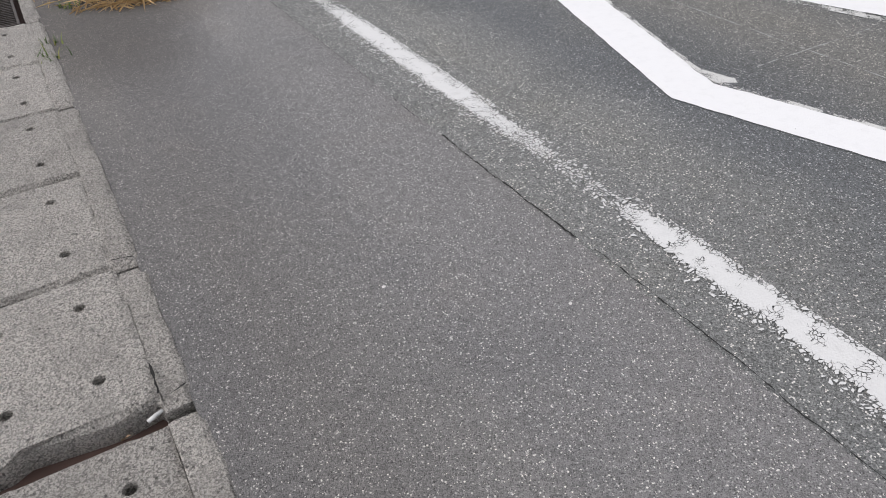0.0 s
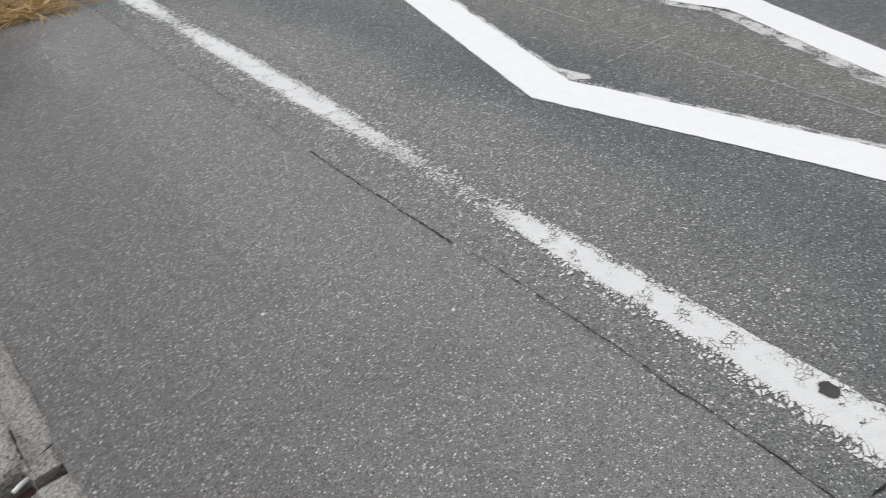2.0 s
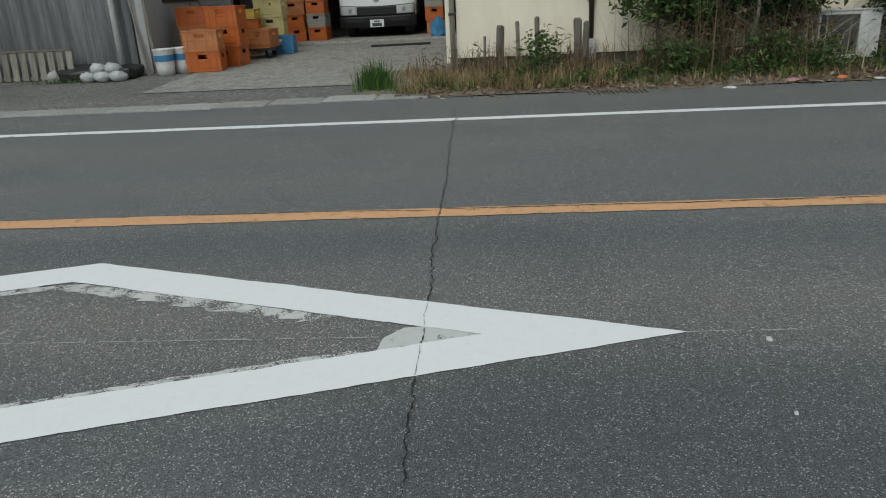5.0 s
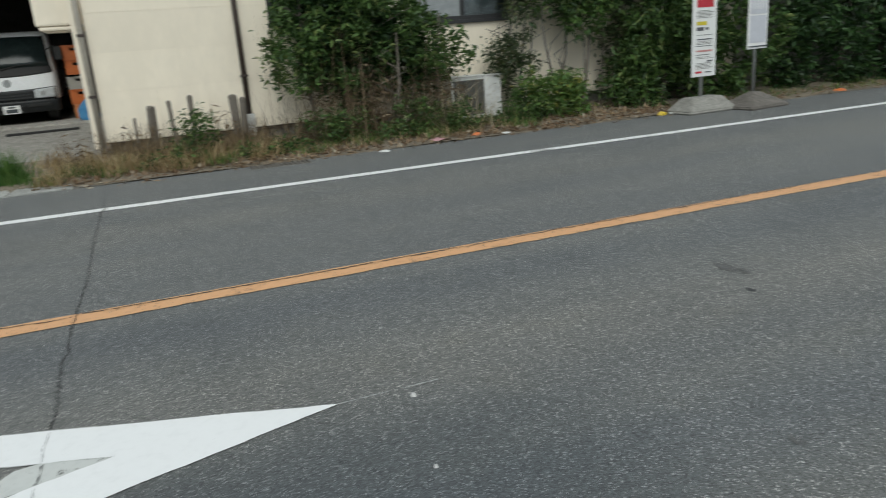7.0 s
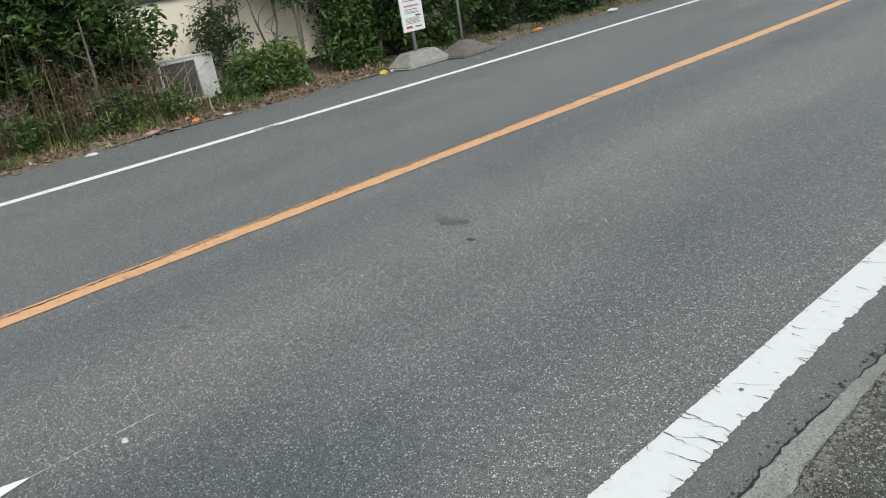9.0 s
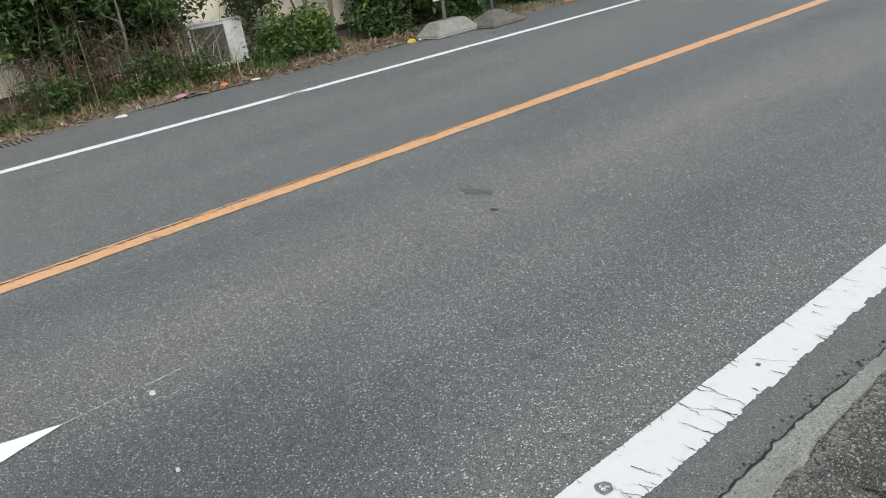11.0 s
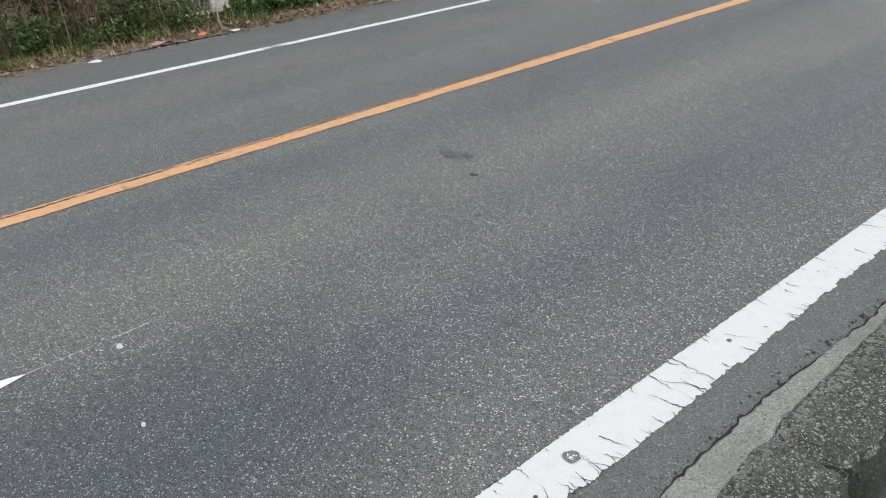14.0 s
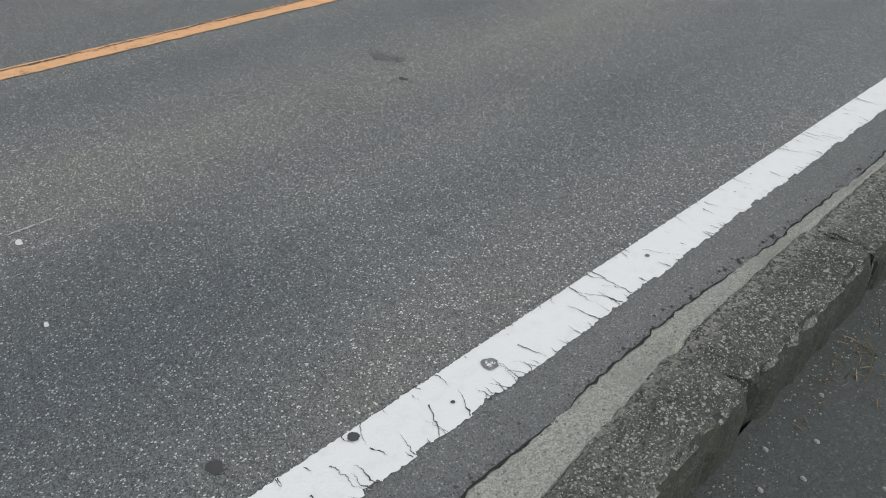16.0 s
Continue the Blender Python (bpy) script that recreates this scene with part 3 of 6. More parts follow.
def blades(name, roots, height, width, mat, rng, parent=None, lean=0.5):
    """Curved tapering grass blades from the root points."""
    n = len(roots)
    az = rng.uniform(0, 2 * math.pi, n)
    d = np.stack([np.cos(az), np.sin(az), np.zeros(n)], 1)
    s = np.stack([-np.sin(az), np.cos(az), np.zeros(n)], 1)
    H = (height * rng.uniform(0.45, 1.25, n))[:, None]
    ln = (lean * rng.uniform(0.1, 1.6, n))[:, None]
    W = (width * rng.uniform(0.6, 1.3, n))[:, None]
    z = np.array([0, 0, 1.0])
    rows = []
    for f in (0.0, 0.4, 0.75, 1.0):
        p = roots + z * H * (f - 0.35 * ln * f * f) + d * H * ln * f * f
        w = W * (1 - f * 0.95)
        rows += [p - s * w / 2, p + s * w / 2]
    verts = np.stack(rows, 1).reshape(-1, 3)
    k = np.arange(n)[:, None] * 8
    faces = np.concatenate([k + np.array(q) for q in ([0, 1, 3, 2], [2, 3, 5, 4], [4, 5, 7, 6])]).tolist()
    return raw(name, verts.tolist(), faces, mat, parent)


def ribbon(name, pts, width, z, mat, rng, jag=0.3, parent=None):
    """A jagged flat ribbon along plan points; width tapers and varies."""
    out = []
    for (x0, y0), (x1, y1) in zip(pts, pts[1:]):
        L = math.hypot(x1 - x0, y1 - y0)
        k = max(int(L / 0.014), 1)
        out += [(x0 + (x1 - x0) * i / k, y0 + (y1 - y0) * i / k, (x1 - x0) / L, (y1 - y0) / L) for i in range(k)]
    wander, verts = 0.0, []
    for x, y, dx, dy in out:
        wander = wander * 0.84 + rng.normal() * jag * width * 0.9
        w = width * rng.uniform(0.12, 1.0) / 2
        verts += [(x - dy * (wander + w), y + dx * (wander + w), z), (x - dy * (wander - w), y + dx * (wander - w), z)]
    faces = [(2 * i, 2 * i + 1, 2 * i + 3, 2 * i + 2) for i in range(len(out) - 1)]
    return raw(name, verts, faces, mat, parent)


def stripe(name, centre, width, y0, y1, z, mat, rng, ragged=0.006, step=0.03, parent=None):
    """A painted line along y with slightly ragged edges; centre is a function of y."""
    n = max(int(abs(y1 - y0) / step), 2)
    verts, r0, r1 = [], 0.0, 0.0
    for i in range(n + 1):
        y = y0 + (y1 - y0) * i / n
        r0, r1 = r0 * 0.5 + rng.normal() * ragged, r1 * 0.35 + rng.normal() * ragged * 0.4
        c = centre(y)
        verts += [(c - width / 2 + r0, y, z), (c + width / 2 + r1, y, z)]
    return raw(name, verts, [(2 * i, 2 * i + 1, 2 * i + 3, 2 * i + 2) for i in range(n)], mat, parent)


def sheet(name, xs, ys, zf, mat, kind_label, category):
    """A ground sheet on a grid of xs by ys with height zf(x, y)."""
    verts = [(x, y, zf(x, y)) for x in xs for y in ys]
    m = len(ys)
    faces = [(i * m + j, (i + 1) * m + j, (i + 1) * m + j + 1, i * m + j + 1) for i in range(len(xs) - 1) for j in range(m - 1)]
    return tagged(raw(name, verts, faces, mat), kind_label, category, "", "structure")


R = np.random.default_rng(7)


def bend(y):
    return 0.0016 * (y + 5) ** 2 if y < -5 else 0.0


def yard_z(x):
    return 0.02 + 0.025 * (x - 9.5)


# ---- ground, road and pavement ----
sheet("ground", [-2500, -300, -40, 60, 300, 2500], [-2500, -300, -60, 60, 300, 2500], lambda x, y: -0.35, M_FIELD, "bare earth ground beyond the road", "ground")
sheet("road", [1.60, 3.2, 4.8, 6.3, 7.7, 9.12], [-120, -40, -20, -10, -5, 0, 5, 10, 20, 60, 120], lambda x, y: 0.0, M_ROAD, "grey worn two-lane asphalt road", "road")
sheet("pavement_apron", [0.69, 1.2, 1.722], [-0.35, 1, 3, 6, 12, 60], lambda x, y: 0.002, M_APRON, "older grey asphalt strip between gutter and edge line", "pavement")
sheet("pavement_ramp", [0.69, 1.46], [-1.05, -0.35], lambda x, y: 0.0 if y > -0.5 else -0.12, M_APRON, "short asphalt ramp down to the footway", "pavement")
sheet("pavement_footway", [-1.2, 0.2, 1.46], [-60, -8, -4, -2, -1.05], lambda x, y: -0.12, M_WALK, "dark damp asphalt footway behind the kerb", "pavement")
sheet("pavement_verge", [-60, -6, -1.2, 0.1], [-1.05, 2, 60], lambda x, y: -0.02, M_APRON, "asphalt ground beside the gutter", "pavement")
sheet("pavement_back", [-60, -6, -1.2], [-60, -1.05], lambda x, y: -0.12, M_WALK, "dark asphalt ground behind the footway", "pavement")

# longitudinal and cross cracks
road_crack = thing("road_crack", pose(0, 0, 0), "thin dark crack across the asphalt road", "crack", "", "structure")
for pts, w, tone in (([(1.99, 0.07), (2.5, 0.085), (3.005, 0.10)], 0.0075, M_CRACK), ([(3.015, 0.10), (3.228, 0.10)], 0.003, M_RING), ([(3.236, 0.10), (3.362, 0.095)], 0.007, M_CRACK), ([(3.37, 0.095), (3.58, 0.10)], 0.003, M_RING),
                     ([(3.59, 0.10), (4.2, 0.12), (4.77, 0.125), (5.9, 0.14), (7.6, 0.155)], 0.0085, M_CRACK), ([(7.6, 0.155), (7.76, 0.157)], 0.02, M_CRACKT), ([(7.76, 0.157), (8.3, 0.17)], 0.006, M_CRACK)):
    ribbon("crack", pts, w, 0.0065, tone, R, 0.6, road_crack)
ribbon("crack", [(1.70, 0.12), (1.86, 0.10)], 0.008, 0.003, M_CRACK, R, 0.4, road_crack)
seam_crack = thing("seam_crack", pose(0, 0, 0), "long dark seam crack along the asphalt strip", "crack", "", "structure")
for y0, y1, w in ((-0.3, 1.15, 0.007), (1.2, 1.92, 0.010), (2.05, 2.3, 0.005), (2.4, 4.6, 0.004)):
    ribbon("crack", [(1.716 + 0.02 * max(1 - abs(y - 0.9) / 0.9, 0), y) for y in np.linspace(y0, y1, 8).tolist()], w * 0.7, 0.0045, M_CRACK, R, 0.28, seam_crack)

# painted markings


def near_road_side(y):
    return 1.992 + (0.021 * (y + 1.0) if y < -1 else 0.0)


def near_width(y):
    return 0.15 - 0.008 * min(max(-y, 0), 1) - 0.012 * min(max((-y - 1.6) / 1.2, 0), 1)


near_line = thing("edge_line", pose(0, 0, 0), "cracked and flaking white edge line on the road", "road marking")


def cracked_line(y0, y1, seed):
    """The better kept stretch: its kerb side broken off in chips, with jagged cracks across it."""
    rng = np.random.default_rng(seed)
    y, rows, chip, left = y0, [], 0.0, 0.0
    while y > y1:
        if left <= 0:
            left, chip = rng.uniform(0.008, 0.06), min(abs(rng.normal()) * 0.006, 0.013)
        xr = near_road_side(y)
        rows.append((xr - near_width(y) - 0.004 + chip + abs(rng.normal()) * 0.0024, xr + rng.normal() * 0.0011, y))
        step = rng.uniform(0.004, 0.008)
        y, left = y - step, left - step
    verts = [(x, yy, 0.004) for a, b, yy in rows for x in (a, b)]
    raw("paint", verts, [(2 * k, 2 * k + 1, 2 * k + 3, 2 * k + 2) for k in range(len(rows) - 1)], M_LINE_B, near_line)
    y = y0
    while y > y1:
        dense = 1.0 if y > -2.1 else 1.5
        y -= abs(rng.normal()) * 0.017 * dense + 0.006
        w = near_width(y)
        side = rng.uniform()
        length = w * min(rng.exponential(0.22) + 0.08, 0.9)
        x0 = near_road_side(y) - w if side < 0.62 else near_road_side(y) - (rng.uniform(0, 0.8) * w if side < 0.8 else 0)
        sgn = 1 if side < 0.62 else -1
        n = max(int(length / 0.005), 3)
        yy, wide, slope = y, rng.uniform(0.0008, 0.0026), rng.normal() * 0.22
        verts, faces = [], []
        for k in range(n + 1):
            x = x0 + sgn * length * k / n
            x = min(max(x, near_road_side(y) - w - 0.002), near_road_side(y) - 0.001)
            yy += slope * length / n + rng.normal() * 0.0021
            half = wide * (1 - 0.85 * k / n) * rng.uniform(0.35, 1.0)
            verts += [(x, yy - half, 0.0062), (x, yy + half, 0.0062)]
            if k:
                q = 2 * k
                faces.append((q - 2, q - 1, q + 1, q))
        raw("paint_crack", verts, faces, M_TAR, near_line, "dark jagged crack in the white paint")


cracked_line(0.02, -6.0, 5)
stripe("paint", lambda y: near_road_side(y) - 0.065, 0.13, -14, -6.0, 0.004, M_LINE_B, R, 0.0014, 0.02, near_line)
stripe("paint", lambda y: 1.917, 0.156, 0.02, 3.9, 0.004, M_LINE, R, 0.005, 0.012, near_line)
stripe("paint", lambda y: 1.917, 0.14, 3.9, 30, 0.004, M_LINE, R, 0.006, 0.1, near_line)
orange_line = thing("centre_line", pose(0, 0, 0), "orange painted centre line with dirty worn edge", "road marking")
stripe("paint", lambda y: 4.775 + bend(y), 0.155, -60, 40, 0.004, M_ORANGE, R, 0.003, 0.05, orange_line)
for pts, w, mt in (([(4.834, 0.1), (4.815, -1.2), (4.826, -2.5), (4.835, -4.2), (4.83, -5.3)], 0.020, M_CRACKT), ([(4.828, 0.05), (4.818, -1.0), (4.83, -1.9)], 0.010, M_CRACK), ([(4.828, -2.3), (4.835, -4.4)], 0.009, M_CRACK),
                   ([(4.80, 0.14), (4.826, 0.5), (4.842, 0.9), (4.85, 1.7)], 0.012, M_CRACK), ([(4.845, 1.9), (4.85, 2.7), (4.848, 3.4)], 0.012, M_CRACKT)):
    ribbon("edge_wear", pts, w, 0.0062 if mt is M_CRACKT else 0.0066, mt, R, 0.2, orange_line)
ribbon("edge_wear", [(4.70, -5.45), (4.86, -5.5)], 0.05, 0.0062, M_CRACKT, R, 0.2, orange_line)
far_line = thing("edge_line", pose(0, 0, 0), "thin white edge line beside the far verge", "road marking")
stripe("paint", lambda y: 7.68 + bend(y), 0.138, -21.6, 40, 0.004, M_FARLINE, R, 0.003, 0.08, far_line)
raw("paint", [(8.03, -21.6, 0.004), (8.18, -21.6, 0.004), (9.7, -23.1, 0.004), (9.55, -23.25, 0.004), (8.0, -21.75, 0.004)], [(0, 1, 2, 3, 4)], M_FARLINE, far_line)

OUT = [(3.287, 4.18), (2.54, 1.68), (3.287, -0.82), (4.11, 1.69)]
INN = [(3.29, 3.46), (2.752, 1.684), (3.298, -0.11), (3.88, 1.70)]
diamond = thing("diamond_marking", pose(0, 0, 0), "freshly repainted white diamond marking on the road", "road marking")
for i in range(4):
    j = (i + 1) % 4
    n, verts, ra, rb = 60, [], 0.0, 0.0
    for k in range(n + 1):
        f = k / n
        ra, rb = ra * 0.6 + R.normal() * 0.0018, rb * 0.6 + R.normal() * 0.0018
        end = 0 if k in (0, n) else 1
        verts += [(OUT[i][0] + (OUT[j][0] - OUT[i][0]) * f + ra * end, OUT[i][1] + (OUT[j][1] - OUT[i][1]) * f, 0.004),
                  (INN[i][0] + (INN[j][0] - INN[i][0]) * f + rb * end, INN[i][1] + (INN[j][1] - INN[i][1]) * f, 0.004)]
    raw("paint_stroke", verts, [(2 * k, 2 * k + 1, 2 * k + 3, 2 * k + 2) for k in range(n)], M_FRESH, diamond)
mid = Vector((3.30, 1.68))
for i, amount in ((0, 0.05), (1, 0.07), (2, 0.17), (3, 0.08)):
    j = (i + 1) % 4
    a, b = Vector(INN[i]), Vector(INN[j])
    lo, hi = {0: (0.25, 1.0), 1: (0.0, 0.78), 2: (0.3, 1.0), 3: (0.0, 0.75)}[i]
    inward = (mid - (a + b) / 2).normalized() * amount
    n, verts = 40, []
    for k in range(n + 1):
        p = a.lerp(b, lo + (hi - lo) * k / n)
        q = p + inward * (0.6 + 0.4 * R.uniform())
        verts += [(p.x, p.y, 0.002), (q.x, q.y, 0.002)]
    raw("old_paint", verts, [(2 * k, 2 * k + 1, 2 * k + 3, 2 * k + 2) for k in range(n)], M_OLD, diamond, "rubbed-off older white paint")
raw("old_paint", [(2.76, 1.685, 0.0025), (2.83, 1.64, 0.0025), (2.85, 1.67, 0.0025), (2.815, 1.80, 0.0025), (2.785, 1.77, 0.0025)], [(0, 1, 2, 3, 4)], M_OLD, diamond, "rubbed-off older white paint")
raw("old_paint", [(3.298, -0.11, 0.003), (3.37, 0.10, 0.003), (3.36, 0.17, 0.003), (3.28, 0.235, 0.003), (3.19, 0.245, 0.003)], [(0, 1, 2, 3, 4)], M_OLDGREY, diamond, "greyed older paint at the tip")
raw("old_paint", [(3.29, 3.46, 0.003), (3.20, 3.16, 0.003), (3.26, 3.2, 0.003), (3.34, 3.0, 0.003), (3.41, 3.08, 0.003)], [(0, 1, 2, 3, 4)], M_OLDGREY, diamond, "greyed older paint at the tip")
raw("old_paint", [(3.88, 1.70, 0.003), (3.72, 2.0, 0.003), (3.80, 1.72, 0.003), (3.70, 1.42, 0.003)], [(0, 1, 2, 3)], M_OLD, diamond, "rubbed-off older white paint")
layout = thing("layout_line", pose(0, 0, 0), "faint pale setting-out lines on the asphalt", "road marking")
ribbon("line", [(3.29, -0.82), (3.295, -1.2)], 0.012, 0.003, M_CHALK, R, 0.05, layout)
ribbon("line", [(3.29, 0.25), (3.29, 3.0)], 0.009, 0.003, M_CHALK, R, 0.05, layout)
ribbon("line", [(3.0, 1.70), (3.7, 1.70)], 0.007, 0.003, M_CHALK, R, 0.05, layout)


def spot(name, x, y, r, mat, label, category, z=0.0062, squash=1.0, h=0.0):
    """A small flat irregular patch or chip on the road."""
    n = 14
    rr = [r * (1 + 0.09 * R.normal()) for _ in range(n)]
    ring = [(rr[k] * math.cos(2 * math.pi * k / n), squash * rr[k] * math.sin(2 * math.pi * k / n), 0) for k in range(n)]
    faces = [tuple(range(n))]
    if h:
        ring += [(p[0] * 0.75, p[1] * 0.75, h) for p in ring]
        faces = [tuple(range(n, 2 * n))] + [(k, (k + 1) % n, n + (k + 1) % n, n + k) for k in range(n)]
    ob = raw(name, ring, faces, mat)
    ob.matrix_basis = pose(x, y, z)
    return tagged(ob, label, category)


spot("tar_plug", 1.957, 0.281, 0.023, M_TAR, "dark round plug in the white edge line", "road patch")
spot("tar_plug", 1.967, -1.282, 0.0125, M_TAR, "dark round hole in the white edge line", "road patch")
spot("washer_mark", 1.917, -1.632, 0.020, M_RING, "grey ring mark on the white edge line", "road patch")
spot("washer_mark", 1.917, -1.632, 0.011, M_LINE_B, "pale centre of the ring mark", "road patch", 0.0075)
spot("tar_spot", 1.904, -2.258, 0.007, M_RING, "small grey spot on the white line", "road patch")
spot("tar_spot", 1.893, -1.49, 0.005, M_TAR, "small black pit in the white line", "road patch")
spot("tar_spot", 2.099, -1.047, 0.02, M_TAR, "dark round spot on the asphalt", "road patch", 0.003, 0.8)
spot("tar_spot", 3.421, -2.731, 0.026, M_TAR, "small black tar spot on the asphalt", "road patch", 0.003, 0.6)
spot("tar_spot", 2.42, -1.95, 0.03, M_FAINT, "faint dark spot on the asphalt", "road patch", 0.003, 0.7)
spot("oil_stain", 3.70, -2.88, 0.11, M_FAINT, "faint dark oil stain on the asphalt", "stain", 0.002, 0.5)
spot("stone_chip", 3.222, -1.069, 0.013, M_PEB, "small white chip lying on the road", "stone chip", 0.001, 0.75, 0.008)
spot("stone_chip", 2.78, -0.983, 0.008, M_PEB, "small white chip lying on the road", "stone chip", 0.001, 0.8, 0.006)
for x, y, r in ((2.2, 0.5, 0.006), (1.2, 1.3, 0.005), (1.55, 1.0, 0.005)):
    spot("stone_chip", x, y, r, M_PEB, "tiny pale chip lying on the asphalt", "stone chip", 0.001, 0.8, 0.004)

# ---- near gutter: slabs with lifting holes, edge strip and a steel grating ----
gutter = thing("gutter", pose(0, 0, 0), "roadside gutter with worn concrete covers", "gutter", "", "structure")
JOINTS = [0.62, 1.19, 1.755, 2.325, 2.89, 3.44, 4.02]


def slab(y0, y1, x0=0.16, x1=0.634, lift=0.0, tilt=0.0):
    """A cover slab with holes cut through, chamfered and chipped at its ends."""
    hx, hy = 0.53, 0.125
    xs = sorted([x0, x0 + 0.02, 0.345 - 0.018, 0.345 + 0.018, hx - 0.018, hx + 0.018, x1 - 0.012, x1])
    ys = sorted([y0, y0 + 0.012, y0 + hy - 0.018, y0 + hy + 0.018, y1 - hy - 0.018, y1 - hy + 0.018, y1 - 0.012, y1])
    # denser grid for a rough top
    ys = sorted(set(ys + [y0 + (y1 - y0) * k / 9 for k in range(3, 7)]))
    bm = bmesh.new()
    grid = {}
    for i, x in enumerate(xs):
        for j, y in enumerate(ys):
            edge = min(i, len(xs) - 1 - i, j, len(ys) - 1 - j)
            z = (0.0 if edge else (-0.012 - 0.006 * R.uniform() if j in (0, len(ys) - 1) else -0.004)) + R.normal() * 0.0015
            yy = y + (R.normal() * 0.005 if j in (0, len(ys) - 1) else 0)
            grid[i, j] = bm.verts.new((x, yy, z))
    for i in range(len(xs) - 1):
        for j in range(len(ys) - 1):
            cx, cy = (xs[i] + xs[i + 1]) / 2, (ys[j] + ys[j + 1]) / 2
            hole = any(abs(cx - a) < 0.017 and abs(cy - b) < 0.017 for a in (0.345, hx) for b in (y0 + hy, y1 - hy))
            if hole:
                ring = [bm.verts.new((cx + 0.0155 * math.cos(radians(-112.5 + 45 * q)), cy + 0.0155 * math.sin(radians(-112.5 + 45 * q)), 0)) for q in range(8)]
                cn = [grid[i, j], grid[i + 1, j], grid[i + 1, j + 1], grid[i, j + 1]]
                for q in range(4):
                    bm.faces.new((cn[q], cn[(q + 1) % 4], ring[2 * q + 1], ring[2 * q]))
                    bm.faces.new((cn[q], ring[2 * q], ring[2 * q - 1]))
            else:
                bm.faces.new((grid[i, j], grid[i + 1, j], grid[i + 1, j + 1], grid[i, j + 1]))
    rim = [e for e in bm.edges if e.is_boundary]
    down = bmesh.ops.extrude_edge_only(bm, edges=rim)["geom"]
    bmesh.ops.translate(bm, vec=(0, 0, -0.085), verts=[g for g in down if isinstance(g, bmesh.types.BMVert)])
    ob = part("slab", bm, M_SLAB, gutter)
    ob.matrix_basis = pose(0, 0, lift + 0.008) @ Matrix.Translation((0.4, (y0 + y1) / 2, 0)) @ pose(0, 0, 0, tilt, 0, 0) @ Matrix.Translation((-0.4, -(y0 + y1) / 2, 0))
    return ob


slab(0.08, 0.60, lift=-0.004, x1=0.629)
for k, (a, b) in enumerate(zip(JOINTS, JOINTS[1:])):
    slab(a + (0.024 if k == 1 else 0.009), b - (0.032 if k == 0 else 0.007), x1=0.629 if k == 0 else 0.634, lift=(-0.012, 0.006, 0.0, 0.002, -0.002, 0.0)[k], tilt=(0.5, -0.6, 0.2, 0, 0.3, 0)[k])
for a in (5.0, 5.57, 6.14, 6.71):
    slab(a + 0.006, a + 0.564)
# raised edge strip in lengths, broken at the joints
for a, b in ((-0.3, 0.62), (0.62, 1.155), (1.185, 1.73), (1.74, 2.88), (2.90, 4.02), (4.03, 5.6), (5.62, 7.4)):
    bm = bmesh.new()
    n = max(int((b - a) / 0.05), 3)
    prof = ((0.630, -0.1), (0.631, 0.006), (0.638, 0.010), (0.684, 0.011), (0.698, 0.006), (0.706, -0.004), (0.708, -0.1))
    rows = []
    for k in range(n + 1):
        y = a + (b - a) * k / n
        fade = 0.012 if k in (0, n) else 0
        rows.append([bm.verts.new((x + R.normal() * 0.002, y, z - (fade if z > 0 else 0) + R.normal() * 0.0012)) for x, z in prof])
    for r0, r1 in zip(rows, rows[1:]):
        for q in range(len(prof) - 1):
            bm.faces.new((r0[q], r0[q + 1], r1[q + 1], r1[q]))
    bm.faces.new(rows[0])
    bm.faces.new(rows[-1][::-1])
    part("edge_strip", bm, M_SLAB, gutter)
# Red silt, its colour deepened so the lifting holes read as shaded.
part("channel", boxed(0.05, 0.64, -0.3, 7.4, -0.33, -0.052), M_RED, gutter, "reddish silt darkened as shade under the covers")
part("side_strip", boxed(-0.02, 0.155, -0.3, 7.4, -0.2, 0.0, 0.01), M_SLAB, gutter)
for pts, w in (([(0.634, 1.225), (0.635, 1.27), (0.636, 1.34)], 0.010), ([(0.655, 1.21), (0.69, 1.225), (0.715, 1.235)], 0.005), ([(0.634, 1.77), (0.66, 1.765), (0.70, 1.75)], 0.006)):
    ribbon("groove", pts, w, 0.0215, M_CRACK, R, 0.15, gutter)
grating = thing("drain_grating", pose(0.385, 4.5, 0.004), "rusty steel bar grating over the gutter", "grating")
for x in (-0.215, 0.0, 0.215):
    part("bearer", boxed(x - 0.006, x + 0.006, -0.47, 0.47, -0.045, 0.002), M_STEEL, grating)
for y in (-0.47, 0.47):
    part("end_bar", boxed(-0.22, 0.22, y - 0.006, y + 0.006, -0.045, 0.002), M_STEEL, grating)
bar = part("bar", boxed(-0.215, 0.215, -0.004, 0.004, -0.035, 0.0), M_STEEL, grating)
bar.location.y = -0.44
for k in range(1, 30):
    o = new("bar", bar.data)
    o.parent = grating
    o.location.y = -0.44 + k * 0.03
cig = tagged(part("paper_roll", tubed([(0, -0.018, 0), (0, 0, 0.001), (0, 0.018, 0)], [0.0045, 0.005, 0.0045]), M_WHITE, None, "", True), "small white paper roll lying in the slab joint", "litter")
cig.matrix_basis = pose(0.612, 1.19, -0.004, 0, 0, -66)
leafy = leaf_mesh("fallen_leaf", np.array([[0.535, 1.185, -0.03], [0.55, 1.18, -0.035]]), 0.05, L_FALLEN, R, None, 0.0, 0.35, 1.0)
tagged(leafy, "dry brown leaf lying in the slab joint", "leaf", "", "stuff")

